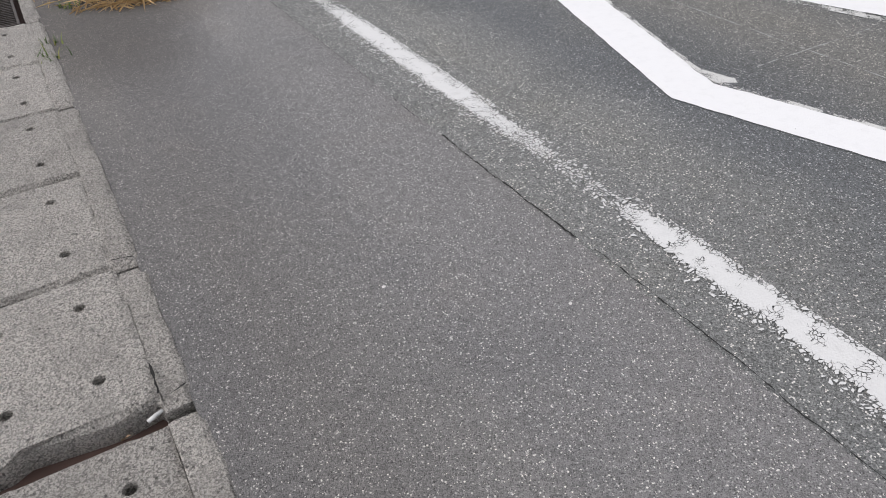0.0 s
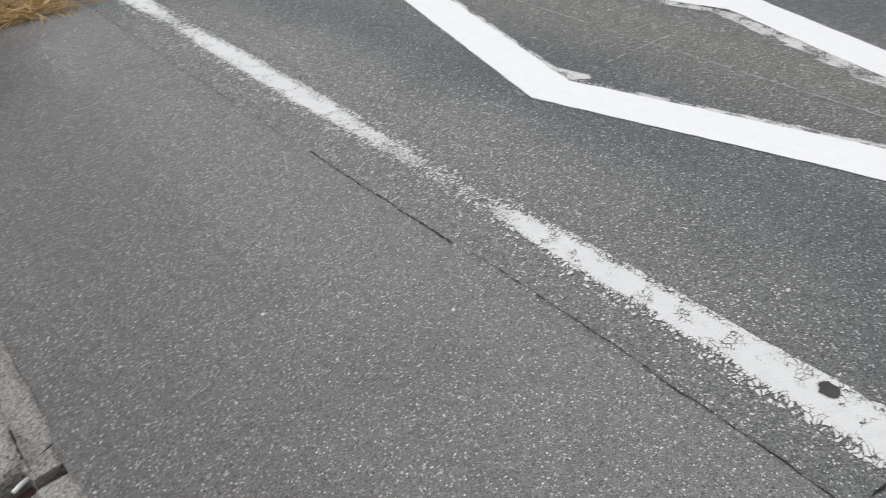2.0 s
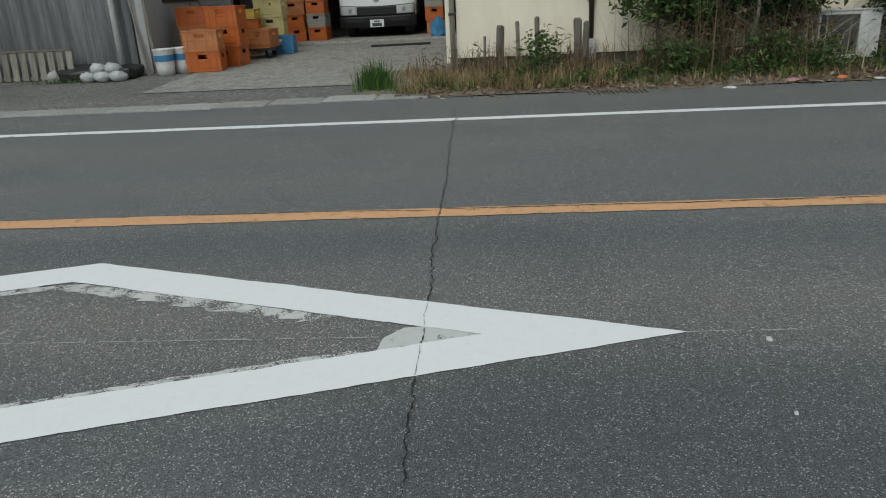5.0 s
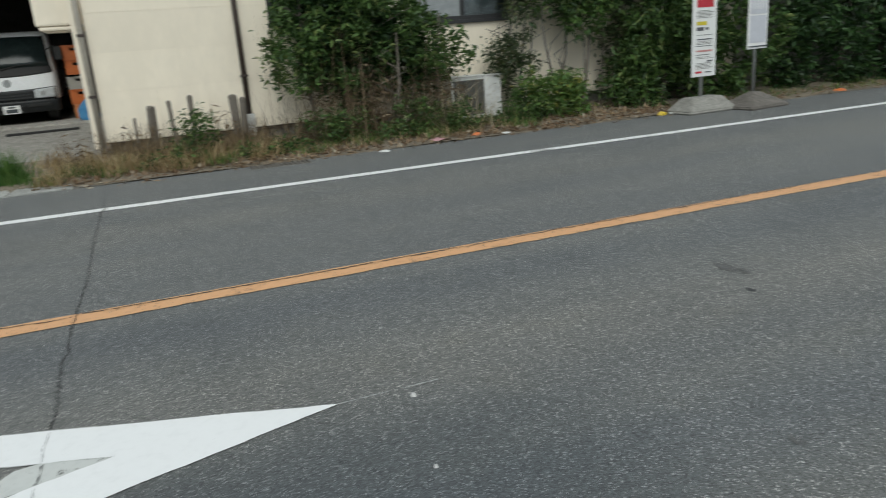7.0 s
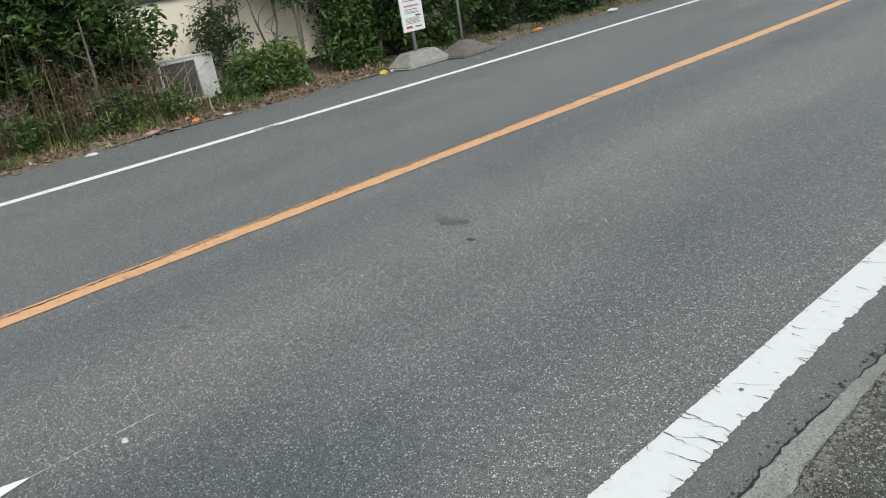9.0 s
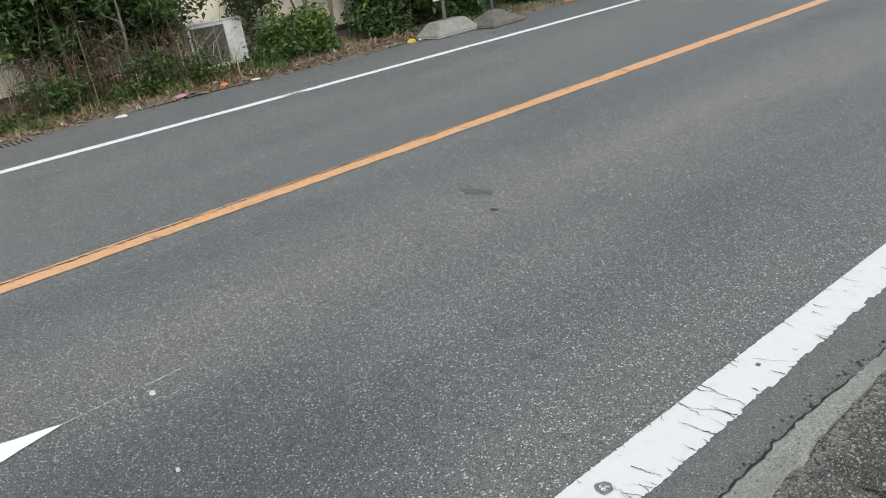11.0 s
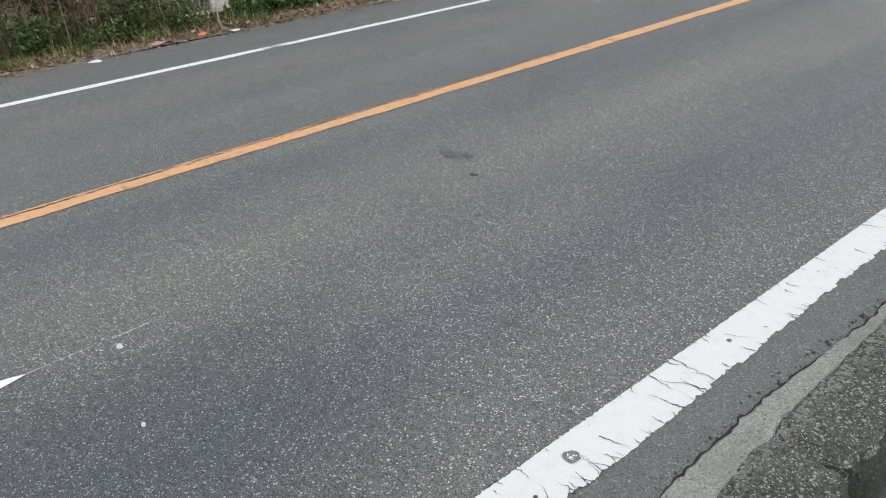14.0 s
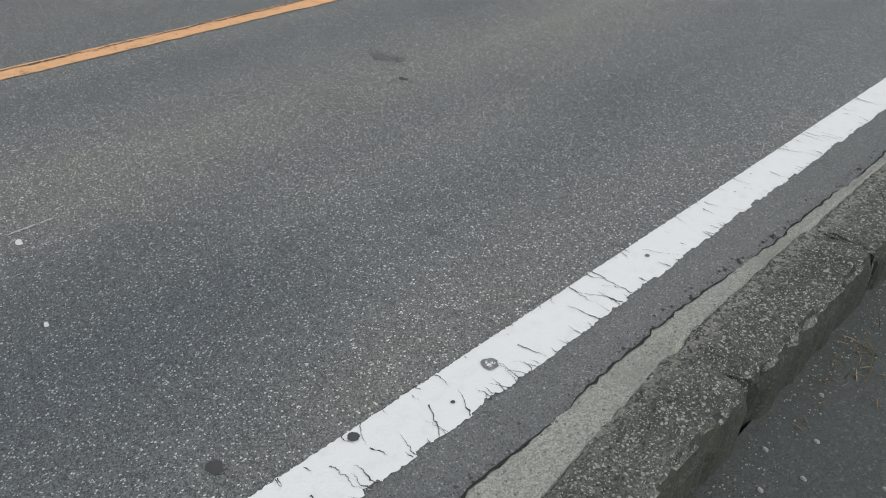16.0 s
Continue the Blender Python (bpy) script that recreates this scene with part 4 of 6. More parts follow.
# cut straw and small weeds at the gutter
pts = np.stack([1.28 + R.normal(size=1500) * 0.24, 4.05 + np.abs(R.normal(size=1500)) * 0.26 - 0.1, np.abs(R.normal(size=1500)) * 0.018 + 0.008], 1)
pts = pts[(pts[:, 1] > 3.68 + np.abs(pts[:, 0] - 1.33) * 0.9)]
straw = leaf_mesh("straw_heap", pts, 0.13, L_STRAW, R, None, 0.25, 0.06, 0.6)
tagged(straw, "loose heap of dry cut straw on the asphalt", "straw", "", "stuff")
for x, y, n in ((0.84, 4.15, 26), (0.70, 3.64, 14), (0.66, 3.5, 10), (0.69, 3.42, 8)):
    w = blades("weed_tuft", np.stack([x + R.normal(size=n) * 0.03, y + R.normal(size=n) * 0.03, np.full(n, 0.0)], 1), 0.06, 0.008, L_GRASS, R, None, 1.2)
    tagged(w, "small yellowish weed growing from the joint", "weed", "", "stuff")

# ---- near kerb and footway edge ----
kerb_near = thing("kerb", pose(0, 0, 0), "dark weathered kerb stones with exposed pebbles", "kerb", "", "structure")


def kerb_stone(name, prof, length, mat, parent, chip=0.004, seed=0, taper=0.0, round_end=0.0):
    """A kerb stone of the given profile (x, z), along y from 0 to -length, with rough ends rounded off by wear."""
    rng = np.random.default_rng(seed)
    bm = bmesh.new()
    near = [0.0, 0.008, 0.02, 0.04, 0.07] if round_end else [0.0]
    n = max(int(length / 0.035), 6)
    stops = near + [near[-1] + (length - 2 * near[-1]) * k / n for k in range(1, n)] + [length - d for d in near[::-1]]
    x0, x1 = min(p[0] for p in prof), max(p[0] for p in prof)
    skew = rng.normal() * 0.012
    rows = []
    for d in stops:
        e = min(d, length - d)
        worn = max(1 - e / 0.06, 0) ** 2 * round_end
        f = d / length
        row = []
        for x, z in prof:
            back = max(1 - (x - x0) / 0.05, 0)
            front = max(1 - (x1 - x) / 0.05, 0)
            px = x - taper * (1 - f) * max(x - 1.45, 0) / 0.22 + worn * (0.035 * back - 0.015 * front) + rng.normal() * chip * 0.6
            py = -d + (skew * (x - x0) / 0.2 + rng.normal() * 0.004 if e == 0 else 0)
            pz = z - (worn * 0.022 + (0.014 if e == 0 and not round_end else 0) if z > -0.03 else 0) + rng.normal() * chip * 0.7
            row.append(bm.verts.new((px, py, pz)))
        rows.append(row)
    for r0, r1 in zip(rows, rows[1:]):
        for q in range(len(prof) - 1):
            bm.faces.new((r0[q], r0[q + 1], r1[q + 1], r1[q]))
    bm.faces.new(rows[0])
    bm.faces.new(rows[-1][::-1])
    ob = part(name, bm, mat, parent)
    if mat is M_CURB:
        ob.data.materials.append(M_KERB_BACK)
        # Back faces: moss growth plus the dim side's shade put into the colour.
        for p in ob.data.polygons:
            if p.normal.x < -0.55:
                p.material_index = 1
    return ob


PROF = ((1.448, -0.22), (1.452, -0.02), (1.462, 0.012), (1.482, 0.022), (1.53, 0.024), (1.59, 0.023), (1.640, 0.018), (1.660, 0.002), (1.668, -0.16))
PROF = tuple(q for a, b in zip(PROF, PROF[1:]) for q in (a, ((a[0] + b[0]) / 2, (a[1] + b[1]) / 2))) + PROF[-1:]
PROF2 = ((1.440, -0.22), (1.444, -0.03), (1.454, 0.008), (1.472, 0.02), (1.52, 0.022), (1.565, 0.021), (1.605, 0.016), (1.628, 0.0), (1.64, -0.16))
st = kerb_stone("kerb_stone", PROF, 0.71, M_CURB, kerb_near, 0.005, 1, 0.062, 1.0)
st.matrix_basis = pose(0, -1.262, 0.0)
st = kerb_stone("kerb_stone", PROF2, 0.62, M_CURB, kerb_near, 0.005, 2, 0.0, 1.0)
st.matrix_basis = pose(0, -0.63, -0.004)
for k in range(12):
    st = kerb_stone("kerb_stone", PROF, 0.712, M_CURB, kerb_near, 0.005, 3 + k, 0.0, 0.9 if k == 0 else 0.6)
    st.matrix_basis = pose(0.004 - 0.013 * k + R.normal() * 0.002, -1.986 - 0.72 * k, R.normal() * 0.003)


def asphalt_edge(y):
    return 1.717 - 0.036 * min(max((-2.15 - y) / 0.6, 0), 1) - 0.012 * max(-2.8 - y, 0)


bm = bmesh.new()
rows, lip, jag = [], [], 0.0
for k in range(420):
    y = -0.35 - k * 0.02
    jag = jag * 0.86 + R.normal() * 0.0022
    inner = 1.59 + 0.065 * min(max((-1.2 - y) / 0.8, 0), 1) - 0.013 * max(-2.7 - y, 0) / 0.72
    outer = asphalt_edge(y) + jag + R.normal() * 0.0017
    rows.append([bm.verts.new(p) for p in ((inner - 0.03, y, -0.03), (inner, y, 0.013 + R.normal() * 0.0012), (inner * 0.45 + outer * 0.55, y, 0.006 + R.normal() * 0.0012), (outer - 0.004, y, 0.0035), (outer + 0.002, y, -0.01))])
    lip.append((outer, y))
for r0, r1 in zip(rows, rows[1:]):
    for q in range(4):
        bm.faces.new((r0[q], r0[q + 1], r1[q + 1], r1[q]))
tagged(part("mortar_strip", bm, M_MORTAR), "pale mortar strip between kerb and asphalt", "trim", "", "structure")
verts = []
for k in range(150):
    y = -0.36 - k * 0.06
    verts += [(asphalt_edge(y) - 0.004, y, 0.002), (near_road_side(y) - near_width(y) + 0.02, y, 0.002)]
tagged(raw("pavement_edge_strip", verts, [(2 * k, 2 * k + 1, 2 * k + 3, 2 * k + 2) for k in range(149)], M_EDGE), "smooth fine asphalt strip between edge line and kerb", "pavement", "", "structure")
# Dark ribbons: the broken edge's crack plus the lip's shadow, drawn as colour.
edge_crack = thing("edge_crack", pose(0, 0, 0), "dark crack and lip shadow along the asphalt edge", "crack", "", "structure")
k = 0
while k < len(lip) - 12:
    m = int(R.integers(8, 40))
    run = lip[k:k + m]
    verts = []
    for q, (x, y) in enumerate(run):
        w = R.uniform(0.0015, 0.0075) * min(q, len(run) - 1 - q, 4) / 4
        verts += [(x - 0.003, y, 0.0052), (x - 0.003 + w, y, 0.0052)]
    raw("crack", verts, [(2 * q, 2 * q + 1, 2 * q + 3, 2 * q + 2) for q in range(len(run) - 1)], M_CRACK, edge_crack)
    k += m + int(R.integers(0, 5))
crumbs = [(asphalt_edge(y) + abs(R.normal()) * 0.02 + 0.004, y, abs(R.normal()) * 0.0025 + 0.0025) for y in R.uniform(-4, -0.6, 260).tolist()]
verts, faces = [], []
for x, y, r in crumbs:
    q = len(verts)
    verts += [(x + r * math.cos(a), y + r * math.sin(a), 0.001) for a in (0, 2.1, 4.2)] + [(x, y, r * 1.1)]
    faces += [(q, q + 1, q + 3), (q + 1, q + 2, q + 3), (q + 2, q, q + 3)]
tagged(raw("asphalt_crumbs", verts, faces, M_TAR), "loose dark crumbs along the broken asphalt edge", "grit", "", "stuff")
twigs = leaf_mesh("dry_leaves", np.stack([1.36 + R.normal(size=60) * 0.035, -2.32 + R.normal(size=60) * 0.11, np.full(60, -0.112)], 1), 0.042, L_BROWN, R, None, 0.0, 0.09, 1.0)
tagged(twigs, "curled dry red-brown leaves by the kerb", "leaves", "", "stuff")
for x, y in ((1.40, -1.95), (1.28, -1.72), (1.2, -2.2), (1.33, -2.05), (1.1, -1.9), (1.36, -1.84), (1.31, -1.93), (1.24, -2.4), (1.38, -2.2), (1.18, -2.02)):
    spot("stone_chip", x, y, 0.007, M_KERB, "small pale stone on the dark footway", "stone chip", -0.119, 0.5, 0.006)

grit = [(1.435 - abs(R.normal()) * 0.045, y) for y in R.uniform(-5, -1.2, 900).tolist()]
verts, faces = [], []
for x, y in grit:
    q, r = len(verts), R.uniform(0.0015, 0.004)
    verts += [(x + r * math.cos(a), y + r * math.sin(a), -0.1195) for a in (0.3, 2.4, 4.5)] + [(x, y, -0.1195 + r)]
    faces += [(q, q + 1, q + 3), (q + 1, q + 2, q + 3), (q + 2, q, q + 3)]
tagged(raw("footway_grit", verts, faces, M_MORTAR), "fine pale grit lying along the kerb foot", "grit", "", "stuff")

# ---- far verge: kerb, soil, yard ----
kerb_far = thing("kerb", pose(0, 0, 0), "flush pale concrete kerb stones along the yard", "kerb", "", "structure")
FARPROF = ((9.10, -0.15), (9.105, 0.012), (9.115, 0.02), (9.30, 0.024), (9.45, 0.022), (9.46, 0.012), (9.465, -0.15))
for k in range(21):
    st = kerb_stone("kerb_stone", FARPROF, 0.592, M_KERB, kerb_far, 0.003, 40 + k)
    y = 13.1 - 0.6 * k
    st.matrix_basis = pose(R.normal() * 0.004 - 0.2 * min(max((y - 1.9) / 1.2, 0), 1), y, R.normal() * 0.003)
sheet("ground_verge", [9.11, 9.3, 9.6, 10.0, 10.4, 10.95], [1.3 - 0.7 * k for k in range(36)], lambda x, y: 0.004 + (x - 9.11) * 0.06 + 0.012 * math.sin(y * 7 + x * 5), M_SOIL, "soil verge covered with dead leaves", "ground")
sheet("ground_yard", [9.125, 10.4, 12, 14, 16, 24], [0.2, 3, 5, 14], lambda x, y: yard_z(x) - 0.004, M_YARD, "dark patched asphalt yard entrance", "ground")
sheet("pavement_yard", [10.25, 11.2, 13, 16.0], [0.35, 2, 4.3], lambda x, y: yard_z(x) + 0.004, M_CONC, "worn grey concrete yard in front of the garage", "pavement")
sheet("ground_lane", [9.1, 40], [-60, -22.6], lambda x, y: 0.004, M_ROAD, "side lane joining the road", "road")

# ---- cream house ----
house = thing("house", pose(0, 0, 0), "low cream-sided house with dark windows", "house")
WINS = [(-3.30, -1.90, 1.52, 2.62), (-5.28, -3.86, 1.42, 2.55), (-7.40, -6.20, 1.52, 2.55)]
YS = sorted({-9.2, 0.22, *[w[0] for w in WINS], *[w[1] for w in WINS]})
ROWS_Z = [0.26, 0.855, 1.31, 1.765, 2.22, 2.675, 3.15]


def panels(y0, y1, z0, z1):
    """The pieces of a rectangle that no window takes."""
    for a, b in zip(YS, YS[1:]):
        if a >= y1 or b <= y0:
            continue
        hole = [w for w in WINS if w[0] <= a and w[1] >= b]
        lo, hi = (hole[0][2], hole[0][3]) if hole else (9, 9)
        for c, d in ((z0, min(z1, lo)), (max(z0, hi if hole else 9), z1)):
            if d - c > 0.01:
                yield a, b, c, d


for z0, z1 in zip(ROWS_Z, ROWS_Z[1:]):
    for a, b, c, d in panels(-9.2, 0.22, z0 + 0.001, z1 - 0.001):
        cuts = [a] + [y for y in (-0.75, -2.6, -6.0) if a < y < b and (z0 < 1 or z0 > 1.7)] + [b]
        for p, q in zip(cuts, cuts[1:]):
            part("siding_board", boxed(10.80, 10.818, p + 0.0006, q - 0.0006, c, d), M_SIDING, house)
bm = bmesh.new()
for a, b, c, d in panels(-9.2, 0.22, 0.26, 3.15):
    box(bm, 10.8055, 10.95, a + 0.002, b - 0.002, c + 0.002, d - 0.002)
part("wall", bm, M_SIDING, house)
part("wall", boxed(10.955, 17.0, 0.08, 0.215, 0.26, 3.15), M_SIDING, house)
part("wall", boxed(16.8, 17.0, -9.2, 0.08, 0.0, 3.15), M_SIDING, house)
part("wall", boxed(10.83, 17.0, -9.35, -9.205, 0.0, 3.15), M_SIDING, house)
part("foundation", boxed(10.87, 16.9, -9.1, 0.19, -0.1, 0.26), M_FOUND, house, "dark shadowed concrete foundation")
part("drip_edge", boxed(10.785, 10.83, -9.2, 0.22, 0.245, 0.258), M_BROWN, house, "dark metal drip edge")
# Out of view; closes the house, and its added eave shades the wall.
part("roof", boxed(10.55, 17.3, -9.6, 0.3, 3.16, 3.3), M_BROWN, house, "unseen flat roof slab shading the wall")
for y0, y1, z0, z1 in WINS:
    win = part("window", boxed(10.93, 10.94, y0, y1, z0, z1), M_CURTAIN, house, "dark window with drawn curtain")
    for p in ((y0, y0 + 0.05, z0, z1), (y1 - 0.05, y1, z0, z1), (y0 + 0.05, y1 - 0.05, z0, z0 + 0.055), (y0 + 0.05, y1 - 0.05, z1 - 0.05, z1), ((y0 + y1) / 2 - 0.025, (y0 + y1) / 2 + 0.025, z0 + 0.055, z1 - 0.05)):
        part("window_frame", boxed(10.79, 10.86, *p, 0.004), M_ALU, win)
    part("window_sill", boxed(10.755, 10.80, y0 - 0.02, y1 + 0.02, z0 - 0.045, z0, 0.005), M_ALU, win)
    mid_y = (y0 + y1) / 2
    part("pane", boxed(10.83, 10.836, y0 + 0.05, mid_y - 0.025, z0 + 0.055, z1 - 0.05), M_GLASS, win)
    part("pane", boxed(10.83, 10.836, mid_y + 0.025, y1 - 0.05, z0 + 0.055, z1 - 0.05), M_FROST if y0 < -5 and y0 > -6 else M_GLASS, win)
downpipe = thing("downpipe", pose(10.76, -1.50, 0), "dark brown downpipe with a pale foot fixed to the wall", "downpipe")
part("pipe", tubed([(0, 0, 0.42), (0, 0, 1.8), (0, 0, 3.1)], [0.032] * 3, 12), M_BROWN, downpipe, "", True)
part("foot", boxed(-0.055, 0.055, -0.06, 0.05, 0.08, 0.44, 0.012), M_WHITE, downpipe, "pale plastic foot")
for z in (0.9, 1.9, 2.8):
    part("bracket", boxed(-0.04, 0.045, -0.045, 0.045, z, z + 0.03, 0.004), M_BROWN, downpipe)
corner_pipe = thing("downpipe", pose(10.75, 0.27, 0), "grey downpipe at the house corner", "downpipe")
part("pipe", tubed([(0, 0, 0.1), (0, 0, 1.6), (0, 0, 3.1)], [0.033] * 3, 12), M_GREYPIPE, corner_pipe, "", True)
part("corner_trim", boxed(0.015, 0.05, 0.035, 0.09, 0.2, 3.1, 0.005), M_SIDING, corner_pipe)
for z in (0.8, 1.5, 2.4):
    part("bracket", boxed(-0.04, 0.05, -0.045, 0.045, z, z + 0.035, 0.004), M_BROWN, corner_pipe)
hood = thing("wall_box", pose(11.3, 0.5, 1.60), "cream box hung on the house side wall", "wall box")
part("body", boxed(-0.3, 0.45, -0.26, 0.25, 0.05, 1.3, 0.03), M_SIDING, hood)
part("tray", boxed(-0.28, 0.43, -0.24, 0.22, 0.0, 0.05, 0.02), M_SIDING, hood)

# ---- air conditioner unit ----
ac = thing("air_conditioner", pose(10.37, -4.52, 0.085), "white outdoor air conditioner unit half hidden by weeds", "air conditioner")
bm = bmesh.new()
for b6 in ((0.0, 0.29, -0.37, -0.12, 0.02, 0.57), (0.0, 0.29, 0.335, 0.37, 0.02, 0.57), (0.0, 0.29, -0.12, 0.335, 0.53, 0.57), (0.0, 0.29, -0.12, 0.335, 0.02, 0.06), (0.25, 0.29, -0.12, 0.335, 0.06, 0.53)):
    box(bm, *b6, bevel=0.006)
part("body", bm, M_WHITE, ac)
part("top_panel", boxed(-0.012, 0.30, -0.385, 0.385, 0.571, 0.59, 0.006), M_WHITE, ac)
grille = part("grille", boxed(0.03, 0.04, -0.12, 0.335, 0.06, 0.53), M_FAN, ac, "grey fan recess")
bm = bmesh.new()
for k in range(17):
    z = 0.075 + k * 0.0275
    box(bm, -0.003, 0.004, -0.12, 0.335, z, z + 0.007)
for k in range(4):
    y = -0.06 + k * 0.11
    box(bm, 0.005, 0.010, y, y + 0.008, 0.06, 0.53)
part("guard", bm, M_FAN, grille)
for y in (-0.25, 0.25):
    part("foot", boxed(-0.03, 0.32, y - 0.03, y + 0.03, -0.03, 0.02, 0.004), M_GREYPL, ac)

# ---- bus stop signs ----


def frustum(w0, d0, w1, d1, h, bevel=0.015):
    bm = bmesh.new()
    q = [bm.verts.new((sx * d / 2, sy * w / 2, z)) for w, d, z in ((w0, d0, 0), (w0, d0, 0.035), (w1, d1, h)) for sx, sy in ((-1, -1), (1, -1), (1, 1), (-1, 1))]
    bm.faces.new(q[:4][::-1])
    bm.faces.new(q[8:])
    for r in (0, 4):
        for k in range(4):
            bm.faces.new((q[r + k], q[r + (k + 1) % 4], q[r + 4 + (k + 1) % 4], q[r + 4 + k]))
    bmesh.ops.bevel(bm, geom=list(bm.edges), offset=bevel, segments=2, affect="EDGES")
    return bm


stop = thing("bus_stop_sign", pose(8.98, -7.17, 0, 0, 0, 4), "tall white bus stop notice on a grey concrete base", "bus stop sign")
part("base", frustum(0.82, 0.46, 0.50, 0.24, 0.20), M_BASE, stop, "grey concrete base")
part("pole", tubed([(0.03, 0, 0.15), (0.03, 0, 1.2), (0.03, 0, 2.35)], [0.024] * 3, 12), M_GALV, stop, "galvanised pole", True)
panel = part("panel", boxed(-0.022, 0.002, -0.20, 0.20, 0.46, 2.3, 0.006), M_SIGN, stop, "white notice panel")
for y0, y1, z0, z1, mt in ((-0.14, 0.14, 1.33, 1.42, M_RED2), (-0.03, 0.14, 1.11, 1.155, M_YEL2), (0.02, 0.14, 1.04, 1.085, M_INK), (-0.06, -0.01, 1.05, 1.08, M_GREYPL), (-0.13, 0.13, 0.925, 0.94, M_INK), (-0.13, 0.13, 0.985, 0.99, M_GREYPL),
                           (-0.15, 0.15, 0.845, 0.852, M_INK), (-0.13, 0.14, 0.775, 0.797, M_PINK), (-0.10, 0.14, 0.735, 0.742, M_GREYPL), (-0.14, -0.05, 0.645, 0.665, M_INK), (0.04, 0.15, 0.505, 0.53, M_RED2), (-0.13, -0.02, 0.507, 0.52, M_GREYPL),
                           (-0.15, 0.16, 1.475, 1.483, M_INK), (-0.12, 0.13, 1.55, 1.56, M_GREYPL), (-0.12, 0.13, 1.61, 1.616, M_GREYPL), (0.03, 0.14, 1.69, 1.73, M_INK), (-0.10, -0.01, 1.70, 1.72, M_GREYPL), (-0.14, 0.14, 1.82, 1.88, M_RED2), (-0.12, 0.12, 1.96, 1.97, M_INK)):
    part("print_bar", boxed(-0.0255, -0.0222, y0, y1, z0, z1), mt, panel)
for z0, n in ((0.56, 5), (0.69, 2), (0.87, 3), (1.2, 6), (1.64, 2)):
    for q in range(n):
        w = (0.13, 0.11, 0.145, 0.09)[(q + n) % 4]
        part("print_bar", boxed(-0.0252, -0.0222, -w, 0.14, z0 + q * 0.017, z0 + q * 0.017 + 0.005), M_FAN, panel)
for z in (0.56, 1.18, 1.9):
    part("clamp", boxed(0.002, 0.06, -0.035, 0.035, z, z + 0.03, 0.004), M_GALV, stop)
table = thing("timetable_sign", pose(8.80, -7.88, 0, 0, 0, 8), "grey timetable board on a dark pyramid base", "bus stop sign")
part("base", frustum(0.74, 0.56, 0.12, 0.10, 0.21, 0.012), M_BASE2, table, "dark weathered pyramid base")
part("pole", tubed([(0.02, 0, 0.18), (0.02, 0, 1.2), (0.02, 0, 2.25)], [0.019] * 3, 12), M_GALV, table, "galvanised pole", True)
board = part("board", boxed(-0.02, 0.0, -0.185, 0.185, 0.76, 2.2, 0.006), M_SIGN, table, "white framed board")
part("sheet", boxed(-0.0245, -0.0203, -0.16, 0.16, 0.84, 1.18), M_SIGN2, board)
part("sheet", boxed(-0.0245, -0.0203, -0.16, 0.16, 1.20, 1.75), M_SIGN2, board)
part("rail", boxed(-0.03, -0.0203, -0.17, 0.17, 0.785, 0.80), M_GREYPL, board)
for k in range(5):
    part("print_bar", boxed(-0.027, -0.0246, -0.11 + 0.055 * k - 0.008, -0.11 + 0.055 * k + 0.008, 1.26, 1.62), M_SIGN, board)

# ---- litter along the verge ----


def litter(name, x, y, size, mat, label, z=0.0):
    """A crumpled wrapper."""
    bm = bmesh.new()
    bmesh.ops.create_icosphere(bm, subdivisions=2, radius=1)
    for v in bm.verts:
        k = 1 + 0.35 * noise.noise(v.co * 2.3 + Vector((x, y, 0)))
        v.co = Vector((v.co.x * size[0] * k, v.co.y * size[1] * k, max(v.co.z * size[2] * k, -0.2 * size[2]) + 0.2 * size[2]))
    ob = part(name, bm, mat)
    ob.matrix_basis = pose(x, y, z, 0, 0, x * 77)
    return tagged(ob, label, "litter")


litter("litter_bag", 9.10, -6.62, (0.04, 0.07, 0.04), M_LIT_Y, "crumpled yellow plastic bag on the road edge", 0.0)
litter("litter_wrapper", 9.08, -6.80, (0.05, 0.07, 0.03), M_WHITE, "crumpled white wrapper on the road edge", 0.0)
litter("litter_wrapper", 9.29, -4.02, (0.04, 0.075, 0.03), M_LIT_O, "crumpled orange wrapper on dead leaves", 0.01)
litter("litter_wrapper", 9.25, -3.48, (0.05, 0.10, 0.03), M_LIT_P, "crumpled pink wrapper on dead leaves", 0.01)
litter("litter_wrapper", 8.97, -2.73, (0.04, 0.065, 0.02), M_WHITE, "flattened white wrapper on the road edge", 0.0)
litter("litter_wrapper", 9.2, -9.9, (0.05, 0.10, 0.04), M_LIT_O, "crumpled orange wrapper below the hedge", 0.01)
litter("litter_wrapper", 9.17, -4.35, (0.04, 0.06, 0.015), M_WHITE, "scrap of white paper on dead leaves", 0.01)
litter("litter_wrapper", 9.12, -11.8, (0.06, 0.10, 0.04), M_WHITE, "scrap of white paper below the hedge", 0.01)

